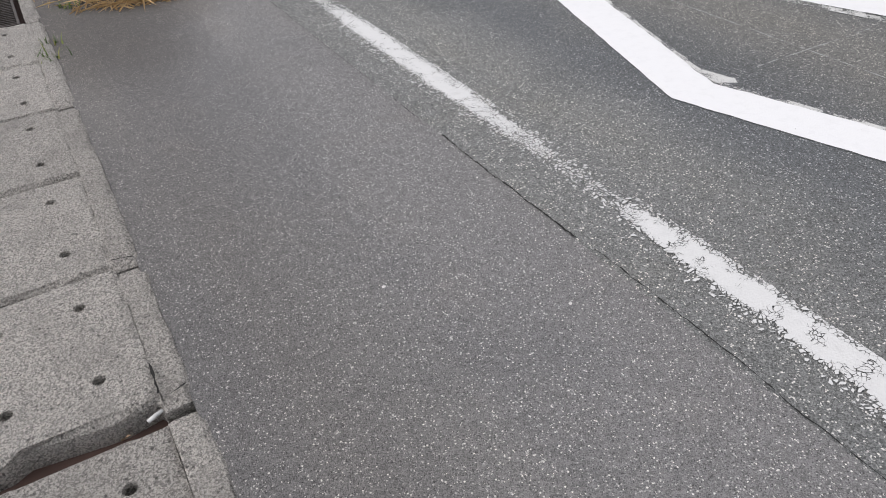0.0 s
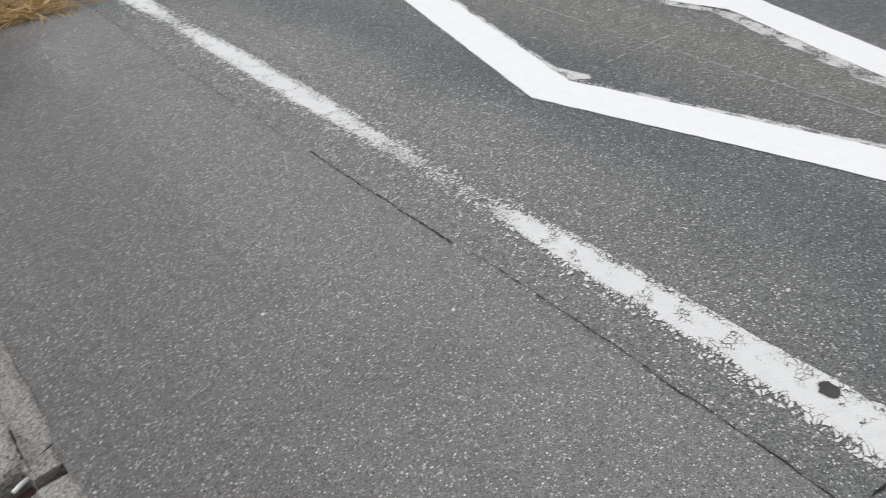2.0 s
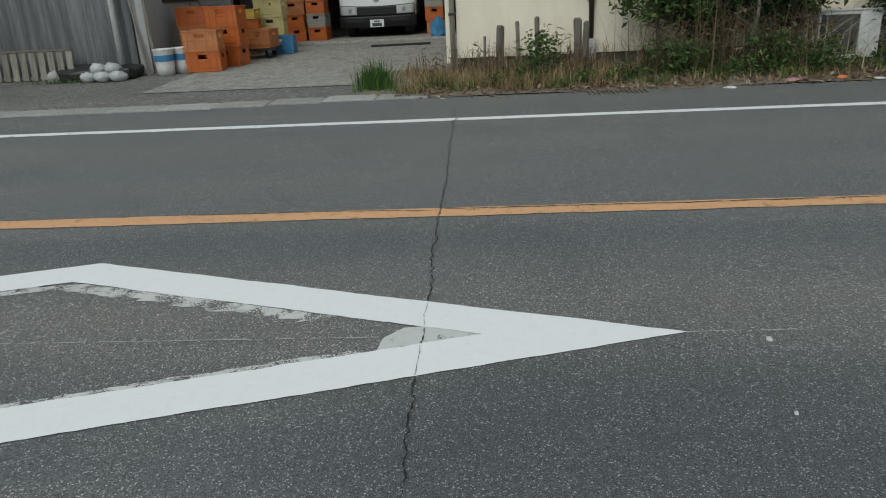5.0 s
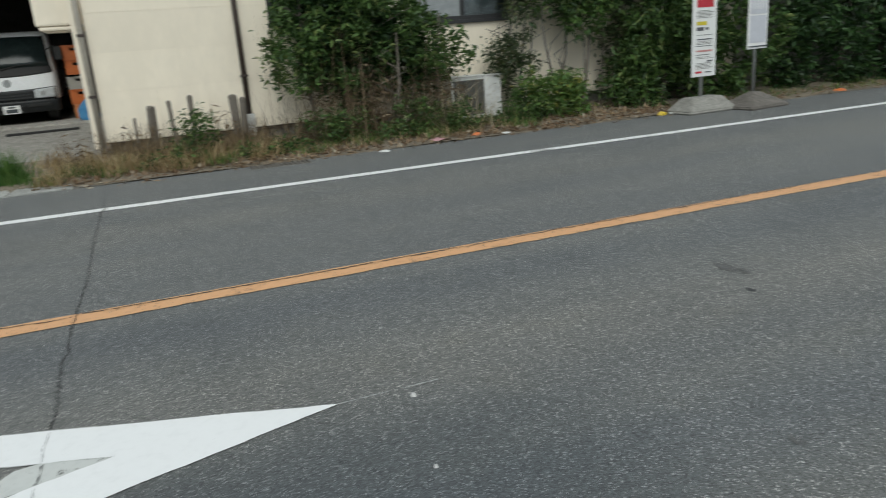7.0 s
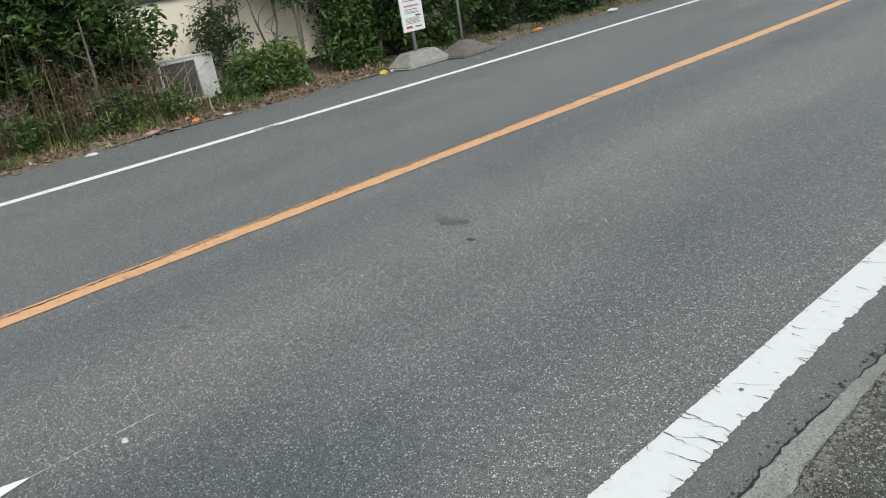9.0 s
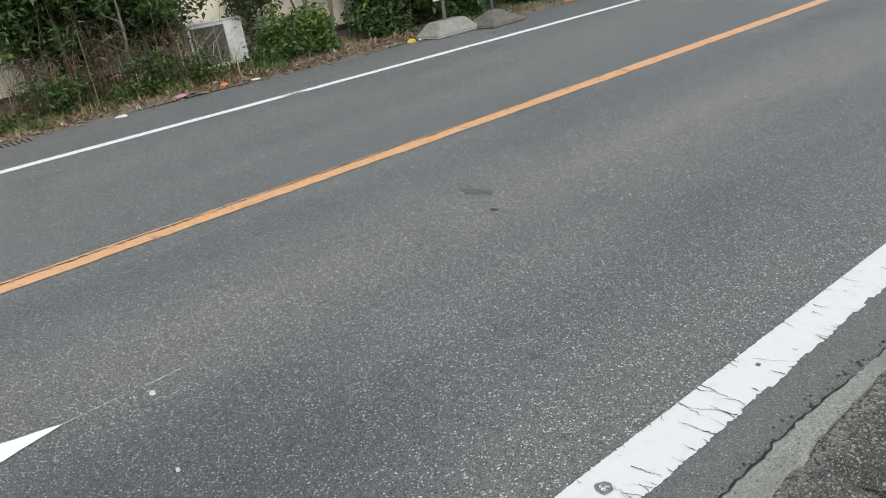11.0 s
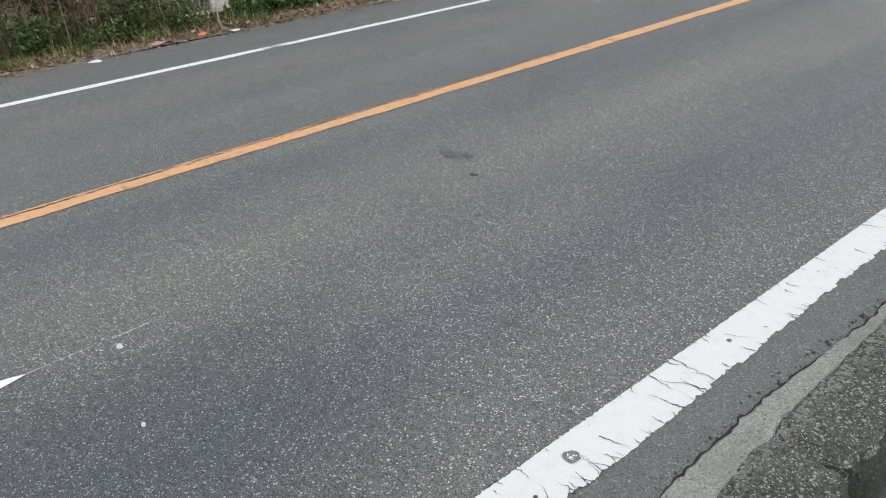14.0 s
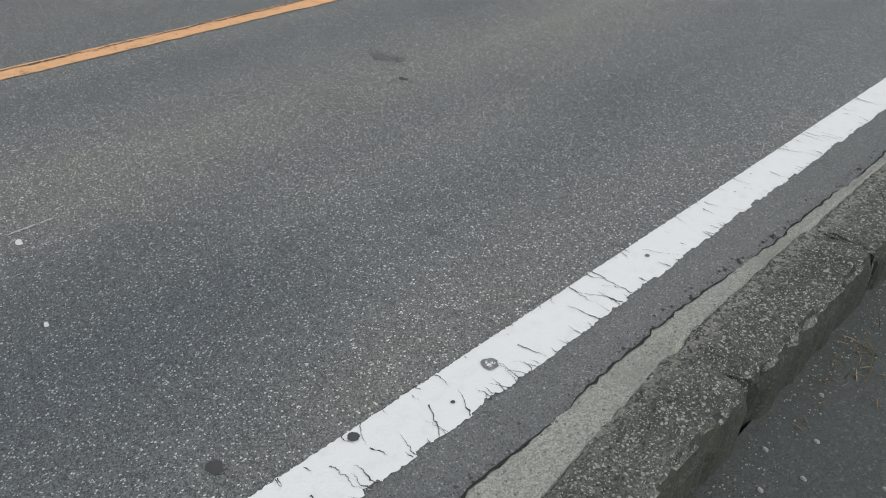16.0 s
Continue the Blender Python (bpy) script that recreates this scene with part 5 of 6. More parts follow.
# ---- old posts in the weeds ----
for k, (y, h, r) in enumerate(((-0.14, 0.50, 0.018), (-0.34, 0.62, 0.048), (-0.58, 0.66, 0.026), (-0.80, 0.70, 0.03), (-1.30, 0.66, 0.05), (-1.38, 0.62, 0.04))):
    bm = tubed([(0, 0, 0), (0.006, 0.01, h * 0.5), (0.0, 0.012, h * 0.97), (0.004, 0.01, h)], [r * 1.05, r, r * 0.95, r * 0.7], 9)
    for v in bm.verts:
        v.co += Vector((R.normal(), R.normal(), R.normal() * 0.6)) * r * 0.12
    ob = part("wooden_stake", bm, M_STUMP)
    ob.matrix_basis = pose(10.42 + 0.03 * (k % 2), y, 0.05, R.normal() * 2, R.normal() * 3, 0)
    tagged(ob, "weathered grey wooden stake standing in the weeds", "stake", "stakes along the house")

# ---- plants ----


def shrub(name, stems, blobs, n, size, mat, label, seed, category="shrub", droop=0.3, slim=0.45, shell=0.5, per=13, spread=0.052):
    rng = np.random.default_rng(seed)
    t = thing(name, pose(0, 0, 0), label, category)
    for base, tip, r in stems:
        b, e = Vector(base), Vector(tip)
        midp = b.lerp(e, 0.5) + Vector((rng.normal(), rng.normal(), 0)) * 0.05
        bm = tubed([b, b.lerp(midp, 0.6), midp, e], [r, r * 0.85, r * 0.7, r * 0.3], 7)
        for _ in range(3):
            f = rng.uniform(0.35, 0.9)
            s0 = b.lerp(midp, f * 2) if f < 0.5 else midp.lerp(e, f * 2 - 1)
            tube(bm, [s0, s0 + Vector((rng.normal() * 0.12, rng.normal() * 0.15, 0.16)), s0 + Vector((rng.normal() * 0.25, rng.normal() * 0.3, 0.36))], [r * 0.45, r * 0.3, r * 0.12], 5)
        part("stem", bm, M_BARK, t)
    leaf_mesh("crown", crown_points(blobs, n, rng, shell, per, spread), size, mat, rng, t, droop, slim)
    return t


bush = shrub("shrub", [((10.35, -2.3, 0.05), (10.2, -2.2, 1.9), 0.03), ((10.4, -3.0, 0.05), (10.2, -3.1, 2.2), 0.035), ((10.3, -3.5, 0.05), (10.2, -3.75, 1.8), 0.03), ((10.05, -3.85, 0.05), (10.0, -3.9, 1.5), 0.034), ((10.4, -2.7, 0.05), (10.4, -2.7, 1.6), 0.025), ((10.0, -3.2, 0.05), (9.95, -3.3, 1.3), 0.03)],
      [(10.3, -2.25, 1.4, 0.42, 0.48, 0.5), (10.3, -2.55, 1.9, 0.5, 0.65, 0.5), (10.2, -3.1, 1.4, 0.5, 0.62, 0.45), (10.15, -3.35, 1.4, 0.45, 0.55, 0.38), (10.1, -3.85, 1.1, 0.35, 0.36, 0.34), (10.2, -2.75, 0.95, 0.4, 0.5, 0.28), (10.2, -2.05, 0.95, 0.28, 0.3, 0.32), (10.05, -3.6, 0.85, 0.3, 0.4, 0.25), (10.0, -4.12, 1.0, 0.2, 0.22, 0.22)],
      7600, 0.095, L_BUSH, "big green shrub growing against the house wall", 11, "shrub", 0.05, 0.42, 0.8, 64, 0.07)
# Dark leaves inside the crown, painting the shade of its depth.
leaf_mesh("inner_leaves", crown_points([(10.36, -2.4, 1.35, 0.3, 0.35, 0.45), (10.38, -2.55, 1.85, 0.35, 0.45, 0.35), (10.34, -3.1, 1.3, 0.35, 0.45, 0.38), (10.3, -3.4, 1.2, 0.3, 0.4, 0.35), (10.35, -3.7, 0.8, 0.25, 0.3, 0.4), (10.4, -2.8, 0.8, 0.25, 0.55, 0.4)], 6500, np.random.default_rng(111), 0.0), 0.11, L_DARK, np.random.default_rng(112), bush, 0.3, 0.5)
shrub("climbing_shrub", [((10.45, -5.0, 0.03), (10.45, -5.3, 2.3), 0.022), ((10.4, -5.15, 0.03), (10.4, -5.4, 1.8), 0.018), ((10.4, -5.3, 0.03), (10.35, -5.45, 1.9), 0.016)],
      [(10.4, -4.98, 0.85, 0.2, 0.22, 0.3), (10.4, -5.05, 0.45, 0.2, 0.16, 0.3), (10.4, -5.2, 1.3, 0.25, 0.22, 0.3), (10.4, -5.35, 1.75, 0.28, 0.28, 0.35), (10.4, -5.4, 2.2, 0.35, 0.4, 0.35), (10.35, -5.3, 0.75, 0.16, 0.16, 0.2)], 3300, 0.08, L_IVY, "dark-leaved shrub climbing beside the air conditioner", 12, "shrub", 0.3, 0.45, 0.6, 30, 0.07)
shrub("young_tree", [((10.35, -5.72, 0.03), (10.3, -5.9, 1.7), 0.026), ((10.35, -5.74, 0.4), (10.3, -5.5, 1.6), 0.018)],
      [(10.3, -5.9, 1.55, 0.3, 0.34, 0.24), (10.3, -5.7, 2.05, 0.4, 0.5, 0.3), (10.3, -5.5, 1.5, 0.14, 0.15, 0.14)], 1900, 0.10, L_BUSH, "slender young tree with sparse leaves by the house", 13, "tree", 0.4, 0.45, 0.5, 40, 0.08)
shrub("young_tree", [((10.28, -6.15, 0.03), (10.25, -6.3, 1.9), 0.026), ((10.28, -6.18, 0.55), (10.25, -6.0, 1.5), 0.018)],
      [(10.25, -6.2, 1.38, 0.28, 0.34, 0.22), (10.2, -6.5, 1.75, 0.35, 0.45, 0.3), (10.25, -6.1, 2.2, 0.35, 0.45, 0.3)], 2100, 0.10, L_BUSH, "slender young tree beside the hedge", 14, "tree", 0.4, 0.45, 0.5, 40, 0.08)
shrub("shrub", [((10.55, -6.6, 0.03), (10.5, -6.6, 1.9), 0.02), ((10.55, -7.0, 0.03), (10.5, -7.0, 1.9), 0.02)],
      [(10.55, -6.0, 0.3, 0.15, 0.35, 0.25), (10.55, -6.95, 0.8, 0.18, 0.4, 0.6), (10.55, -7.2, 1.6, 0.2, 0.45, 0.7), (10.55, -7.9, 1.2, 0.2, 0.5, 1.0)], 3800, 0.09, L_IVY, "dark shrub pressed against the house wall", 18)
shrub("low_shrub", [((9.9, -5.3, 0.03), (9.9, -5.35, 0.55), 0.014), ((9.9, -5.65, 0.03), (9.85, -5.7, 0.5), 0.014), ((9.95, -5.1, 0.03), (9.95, -5.05, 0.55), 0.012)],
      [(9.9, -5.15, 0.48, 0.24, 0.26, 0.18), (9.85, -5.6, 0.46, 0.28, 0.3, 0.2), (9.7, -5.7, 0.16, 0.16, 0.18, 0.12), (9.9, -5.4, 0.28, 0.2, 0.3, 0.2)], 1700, 0.09, L_SHRUB, "low bright green and yellow shrub on the verge", 15, "shrub", 0.3, 0.45, 0.5, 26, 0.06)
shrub("shrub", [((10.1, -7.0, 0.03), (10.0, -7.1, 1.5), 0.025), ((10.15, -7.4, 0.03), (10.1, -7.5, 1.6), 0.025)],
      [(10.0, -6.85, 0.7, 0.3, 0.32, 0.4), (10.05, -6.75, 0.3, 0.25, 0.4, 0.25), (10.0, -7.2, 1.25, 0.38, 0.4, 0.4), (10.1, -7.7, 1.0, 0.35, 0.5, 0.7), (10.1, -7.3, 1.95, 0.4, 0.6, 0.4)], 6500, 0.10, L_BUSH, "green shrub behind the bus stop notice", 16, "shrub", 0.3, 0.45, 0.6, 34, 0.08)
for k in range(8):
    y = -8.5 - k * 1.75
    rr = np.random.default_rng(60 + k)
    lumps = []
    for dy, z0, ry, rz in ((0.5, 0.45, 0.5, 0.42), (-0.4, 0.5, 0.45, 0.46), (0.3, 1.15, 0.6, 0.5), (-0.5, 1.2, 0.6, 0.55), (0.45, 1.9, 0.6, 0.5), (-0.45, 2.1, 0.6, 0.5), (0.0, 2.6, 0.8, 0.4)):
        s1 = rr.uniform(0.75, 1.15)
        lumps.append((10.08 + 0.04 * z0 + 0.13 * rr.normal(), y + dy + 0.12 * rr.normal(), z0, 0.48 * s1, ry * s1, rz * rr.uniform(0.85, 1.1)))
    lumps += [(9.72 + 0.07 * rr.normal(), y + 0.8 * rr.uniform(-1, 1), 0.2, 0.22, 0.32, 0.2), (9.6 + 0.1 * rr.uniform(), y + 0.7 * rr.uniform(-1, 1), rr.uniform(0.8, 1.8), 0.16, 0.22, 0.2), (9.62, y + 0.7 * rr.uniform(-1, 1), rr.uniform(0.5, 1.2), 0.13, 0.18, 0.2)]
    shrub("hedge_shrub", [((10.2, y, 0.03), (10.2, y + 0.1, 1.8), 0.035), ((10.2, y - 0.7, 0.03), (10.1, y - 0.8, 1.6), 0.03)],
          lumps, 8200, 0.11, L_BUSH if k in (0, 3) else L_DARK, "dense green hedge shrub along the verge" if k in (0, 3) else "dense dark green hedge shrub along the verge", 30 + k, "hedge", 0.3, 0.5, 0.6)
shrub("shrub", [((10.0, 7.6, 0.03), (9.95, 7.6, 1.3), 0.03), ((10.1, 8.6, 0.03), (10.1, 8.7, 1.4), 0.03)],
      [(9.85, 7.05, 0.32, 0.35, 0.45, 0.3), (9.8, 7.7, 0.35, 0.4, 0.5, 0.34), (10.0, 7.9, 0.8, 0.5, 0.7, 0.55), (9.85, 8.6, 0.4, 0.42, 0.6, 0.4), (10.1, 8.8, 0.9, 0.55, 0.8, 0.7), (9.9, 9.6, 0.45, 0.45, 0.7, 0.45), (10.1, 9.8, 0.8, 0.5, 0.8, 0.7), (9.6, 8.3, 0.2, 0.22, 0.8, 0.18)], 15000, 0.085, L_DARK, "dense green shrub at the yard entrance", 50)
# Unseen backing, added to keep bright sky out of the hedge's gaps.
tagged(part("wall_boundary", boxed(11.2, 11.35, -22, -9.4, -0.1, 2.7), M_FOUND), "plain grey backing added behind the hedge", "wall", "", "structure")


def scatter(n, x0, x1, y0, y1, z=0.02):
    x, y = R.uniform(x0, x1, n), R.uniform(y0, y1, n)
    return np.stack([x, y, np.full(n, z) + (x - 9.1) * 0.05], 1)


def clumps(n, k, x0, x1, y0, y1, spread=0.07):
    c = scatter(k, x0, x1, y0, y1)
    p = c[R.integers(0, k, n)] + R.normal(size=(n, 3)) * np.array([spread, spread * 1.3, 0])
    return p[p[:, 0] > 9.16]


tagged(blades("dry_grass", clumps(2600, 60, 9.3, 10.6, -1.6, 0.95), 0.25, 0.009, L_DRY, R, None, 0.9), "dry straw-coloured grass on the verge", "grass", "", "stuff")
tagged(blades("dry_grass", clumps(900, 60, 9.4, 10.5, -4.9, -1.4), 0.15, 0.009, L_DRY, R, None, 1.1), "dry straw-coloured grass under the shrub", "grass", "", "stuff")
tagged(blades("dry_grass", clumps(380, 40, 9.4, 10.4, -7.0, -4.9), 0.10, 0.008, L_DRY, R, None, 1.0), "short dry grass below the shrubs", "grass", "", "stuff")
tagged(blades("brown_stalks", clumps(280, 40, 9.8, 10.4, -4.2, -1.8, 0.12), 0.8, 0.010, L_BROWN, R, None, 1.2), "tall brown dead stalks under the shrub", "weeds", "", "stuff")
tagged(blades("brown_stalks", clumps(800, 22, 9.8, 10.5, -1.7, 0.75, 0.08), 0.42, 0.010, L_BROWN, R, None, 0.6), "brown dead stalks before the house wall", "weeds", "", "stuff")
tagged(blades("brown_vines", clumps(150, 30, 9.72, 10.2, -4.1, -1.9, 0.12), 1.5, 0.009, L_BROWN, R, None, 0.5), "thin dead vines hanging in the shrub", "weeds", "", "stuff")
tagged(blades("arching_reeds", clumps(60, 9, 9.72, 10.05, -4.5, -3.3, 0.1), 1.0, 0.014, L_REED, R, None, 1.45), "pale dry reeds arching over the verge", "reeds", "", "stuff")
tagged(blades("arching_reeds", clumps(60, 20, 9.75, 10.25, -4.6, -2.0, 0.09), 0.9, 0.014, L_REED, R, None, 1.4), "pale arching dry reeds beside the air conditioner", "reeds", "", "stuff")
tagged(blades("arching_reeds", clumps(24, 6, 10.2, 10.5, -1.6, -0.3, 0.08), 0.8, 0.008, L_REED, R, None, 0.8), "thin dry reeds before the house wall", "reeds", "", "stuff")
tagged(blades("green_grass", clumps(2400, 60, 9.35, 10.2, -4.9, 1.1, 0.08), 0.15, 0.010, L_GRASS, R, None, 0.9), "low green grass on the verge", "grass", "", "stuff")
tagged(leaf_mesh("verge_weeds", crown_points([(9.55, -0.5, 0.12, 0.16, 0.35, 0.12), (9.9, -0.75, 0.35, 0.25, 0.28, 0.26), (9.8, -3.7, 0.12, 0.2, 0.5, 0.12), (9.8, -4.9, 0.14, 0.25, 0.5, 0.12), (9.9, -2.6, 0.25, 0.2, 0.3, 0.2), (9.8, -7.0, 0.1, 0.2, 0.3, 0.1), (9.7, -1.6, 0.1, 0.25, 0.5, 0.1), (9.75, -3.1, 0.12, 0.25, 0.4, 0.12), (9.85, -2.3, 0.3, 0.2, 0.3, 0.25), (9.8, -3.4, 0.32, 0.2, 0.35, 0.25), (9.75, -4.0, 0.2, 0.2, 0.3, 0.18), (9.85, -5.0, 0.25, 0.2, 0.25, 0.2)], 5200, R, 0.2), 0.065, L_BUSH, R), "low leafy green weeds on the verge", "weeds", "", "stuff")
tagged(leaf_mesh("dead_foliage", crown_points([(10.1, -2.3, 0.4, 0.3, 0.4, 0.35), (10.0, -3.0, 0.45, 0.35, 0.5, 0.4), (10.05, -3.8, 0.45, 0.3, 0.4, 0.4), (10.2, -0.2, 0.25, 0.25, 0.4, 0.2), (10.2, 0.5, 0.25, 0.2, 0.3, 0.2), (10.2, -1.2, 0.3, 0.25, 0.3, 0.25)], 1600, R, 0.1), 0.10, L_BROWN, R, None, 0.2, 0.16), "tangled dead brown foliage under the shrubs", "weeds", "", "stuff")
tuft = np.stack([9.78 + R.normal(size=520) * 0.07, 1.18 + R.normal(size=520) * 0.10, np.full(520, 0.02)], 1)
tagged(blades("grass_tuft", tuft, 0.38, 0.014, L_TUFT, R, None, 0.5), "bright green tuft of grass at the yard kerb", "grass", "", "stuff")
fl = np.concatenate([scatter(3600, 9.13, 9.9, -7.2, 0.9, 0.014), scatter(1500, 9.13, 9.7, -20, -7.4, 0.014), np.stack([R.uniform(8.95, 9.15, 160), R.uniform(-7, 0.5, 160), np.full(160, 0.004)], 1)])
tagged(leaf_mesh("fallen_leaves", fl, 0.075, L_FALLEN, R, None, 0.0, 0.45, 0.9), "brown fallen leaves along the road edge", "leaves", "", "stuff")
tagged(blades("verge_grass", np.concatenate([scatter(1500, 9.2, 9.9, -20, -7.6, 0.01)]), 0.13, 0.01, L_GRASS, R, None, 0.9), "low grass below the hedge", "grass", "", "stuff")

# ---- garage, truck and the things stored there ----
garage = thing("garage", pose(0, 0, 0), "open dark garage behind the concrete yard", "garage")
# Walls and unseen roof carry the dim inside as a dark base colour.
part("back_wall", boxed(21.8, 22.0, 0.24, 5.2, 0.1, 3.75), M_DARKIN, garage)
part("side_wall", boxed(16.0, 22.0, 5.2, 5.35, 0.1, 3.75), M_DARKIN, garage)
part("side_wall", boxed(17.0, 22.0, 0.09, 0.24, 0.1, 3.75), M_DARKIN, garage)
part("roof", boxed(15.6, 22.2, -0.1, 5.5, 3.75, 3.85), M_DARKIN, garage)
# Out of view; set low to keep the sun's glint off the windscreen.
part("lintel", boxed(15.9, 16.05, 0.24, 5.2, 2.6, 3.75), M_GREYWALL, garage)
fl2 = boxed(16.0, 22.0, 0.24, 5.2, 0.0, 0.215)
part("floor_slab", fl2, M_CONC, garage, "stained concrete floor slab")
part("jamb", boxed(15.88, 16.04, 4.85, 5.19, 0.1, 2.6), M_GREYWALL, garage, "pale grey door jamb")
board_ob = part("plywood_board", boxed(-0.02, 0.02, -0.46, 0.46, 0.0, 1.62, 0.006), M_BOARD)
board_ob.matrix_basis = pose(16.75, 4.5, 0.217, 0, 3, 0)
tagged(board_ob, "dark weathered board standing behind the crates", "board")
shed = thing("shed", pose(0, 0, 0), "grey shed with corrugated metal front", "shed")
part("side_wall", boxed(12.32, 16.0, 5.06, 5.2, 0.05, 3.3), M_GREYWALL, shed, "smooth grey boarded wall")
for x in (14.3, 14.76):
    part("batten", boxed(x, x + 0.02, 5.045, 5.058, 0.1, 1.1), M_STUMP, shed)
shed_win = part("window", boxed(13.2, 14.66, 5.046, 5.056, 1.17, 2.2), M_WIND, shed, "dark window in the shed wall")
for q in ((13.15, 14.71, 1.12, 1.17), (14.66, 14.71, 1.17, 2.2), (13.15, 13.2, 1.17, 2.2), (13.9, 13.94, 1.17, 2.2), (13.15, 14.71, 2.2, 2.25)):
    part("window_frame", boxed(q[0], q[1], 5.02, 5.056, q[2], q[3], 0.004), M_ALU, shed_win)
bm = bmesh.new()
cols = []
for k in range(0, 330):
    y = 5.22 + k * 0.02
    cols.append([bm.verts.new((12.30 + 0.012 * math.sin(k * 2 * math.pi / 6), y, z)) for z in (0.10, 1.2, 3.3)])
for a, b in zip(cols, cols[1:]):
    for q in range(2):
        bm.faces.new((a[q], a[q + 1], b[q + 1], b[q]))
part("corrugated_sheet", bm, M_CORR, shed, "weathered galvanised corrugated sheet", True)
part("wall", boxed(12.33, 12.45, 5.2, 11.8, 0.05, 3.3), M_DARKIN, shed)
part("corner_post", boxed(12.24, 12.33, 4.98, 5.10, 0.06, 3.3, 0.01), M_GREYWALL, shed)
part("roof", boxed(12.0, 16.1, 4.9, 12.0, 3.3, 3.4), M_CORR, shed)
dp = thing("downpipe", pose(12.16, 5.42, 0.085), "white plastic downpipe on the shed front", "downpipe")
part("pipe", tubed([(0, 0, 0.1), (0, 0, 1.5), (0, 0, 3.0)], [0.045] * 3, 12), M_WHITE, dp, "", True)
part("elbow", tubed([(0, 0, 0.14), (-0.02, -0.01, 0.06), (-0.10, -0.03, 0.04)], [0.046, 0.047, 0.045], 12), M_WHITE, dp, "", True)
fence = thing("slatted_panel", pose(12.02, 7.35, yard_z(12.02), 0, 6, 0), "low weathered wooden slatted panel leaning on the shed", "wooden panel")
part("top_rail", boxed(-0.06, 0.0, -1.25, 1.02, 0.42, 0.455, 0.004), M_STUMP, fence)
part("bottom_rail", boxed(-0.02, 0.025, -1.25, 1.02, 0.02, 0.06, 0.004), M_WOOD, fence)
for k in range(16):
    y = -1.2 + k * 0.146
    part("slat", boxed(-0.05, -0.03, y - 0.05, y + 0.05, 0.0, 0.42, 0.003), M_WOOD, fence)
tarp = boxed(-0.35, 0.2, -0.62, 0.62, 0.0, 0.16, 0.05)
bmesh.ops.subdivide_edges(tarp, edges=list(tarp.edges), cuts=3, use_grid_fill=True)
for v in tarp.verts:
    v.co += 0.05 * noise.noise_vector(v.co * 4)
    v.co.z = max(v.co.z + 0.12 * max(0, v.co.x), 0)
tp = part("black_sheet", tarp, M_TARP)
tp.matrix_basis = pose(12.02, 5.72, yard_z(12.02))
tagged(tp, "crumpled black plastic sheet along the shed foot", "sheet")
for k, (dx, y, z) in enumerate(((-0.42, 5.24, 0.0), (-0.44, 5.47, 0.0), (-0.42, 5.69, 0.0), (-0.30, 5.36, 0.11), (-0.30, 5.58, 0.11))):
    bm = bmesh.new()
    bmesh.ops.create_icosphere(bm, subdivisions=3, radius=1)
    for v in bm.verts:
        kk = 1 + 0.2 * noise.noise(v.co * 3 + Vector((k, 0, 0)))
        v.co = Vector((v.co.x * 0.15 * kk, v.co.y * 0.12 * kk, (v.co.z + 0.75) * 0.075 * kk * (1 - 0.35 * v.co.x)))
    ob = part("sack", bm, M_SACK, None, "", True)
    ob.matrix_basis = pose(12.05 + dx, y, yard_z(11.7) + z)
    tagged(ob, "small filled white sack lying by the shed", "sack", "white sacks")
for y, r in ((6.02, 0.10), (6.27, 0.12)):
    bm = bmesh.new()
    bmesh.ops.create_icosphere(bm, subdivisions=2, radius=r)
    for v in bm.verts:
        v.co *= 1 + 0.25 * noise.noise(v.co * 9)
        v.co.z = max(v.co.z, -r * 0.5)
    ob = part("rock", bm, M_KERB)
    ob.matrix_basis = pose(11.75, y, yard_z(11.75) + r * 0.5)
    tagged(ob, "rounded pale rock by the shed", "rock")
tagged(blades("grass_tuft", np.stack([11.6 + R.normal(size=160) * 0.05, 6.0 + R.normal(size=160) * 0.35, np.full(160, yard_z(11.6))], 1), 0.12, 0.01, L_GRASS, R, None, 0.8), "small grass below the white sacks", "grass", "", "stuff")
for y in (4.72, 4.52):
    bucket = thing("bucket", pose(12.1 if y > 4.6 else 12.32, y, yard_z(12.1)), "white plastic bucket standing on the yard", "bucket", "white buckets")
    bm = bmesh.new()
    n = 20
    rings = []
    for r, z in ((0.0, 0.0), (0.125, 0.0), (0.135, 0.12), (0.15, 0.36), (0.158, 0.37), (0.158, 0.385), (0.145, 0.385), (0.13, 0.10), (0.0, 0.02)):
        rings.append([bm.verts.new((r * math.cos(2 * math.pi * q / n), r * math.sin(2 * math.pi * q / n), z)) for q in range(n)] if r else [bm.verts.new((0, 0, z))])
    for a, b in zip(rings, rings[1:]):
        for q in range(n):
            f = [a[q % len(a)], a[(q + 1) % len(a)], b[(q + 1) % len(b)], b[q % len(b)]]
            bm.faces.new(list(dict.fromkeys(f)))
    part("tub", bm, M_WHITE, bucket, "", True)
    bm = bmesh.new()
    bmesh.ops.create_cone(bm, cap_ends=False, segments=20, radius1=0.1462, radius2=0.1502, depth=0.09, matrix=Matrix.Translation((0, 0, 0.25)))
    part("label_band", bm, M_CR_B, bucket, "faded blue label band", True)
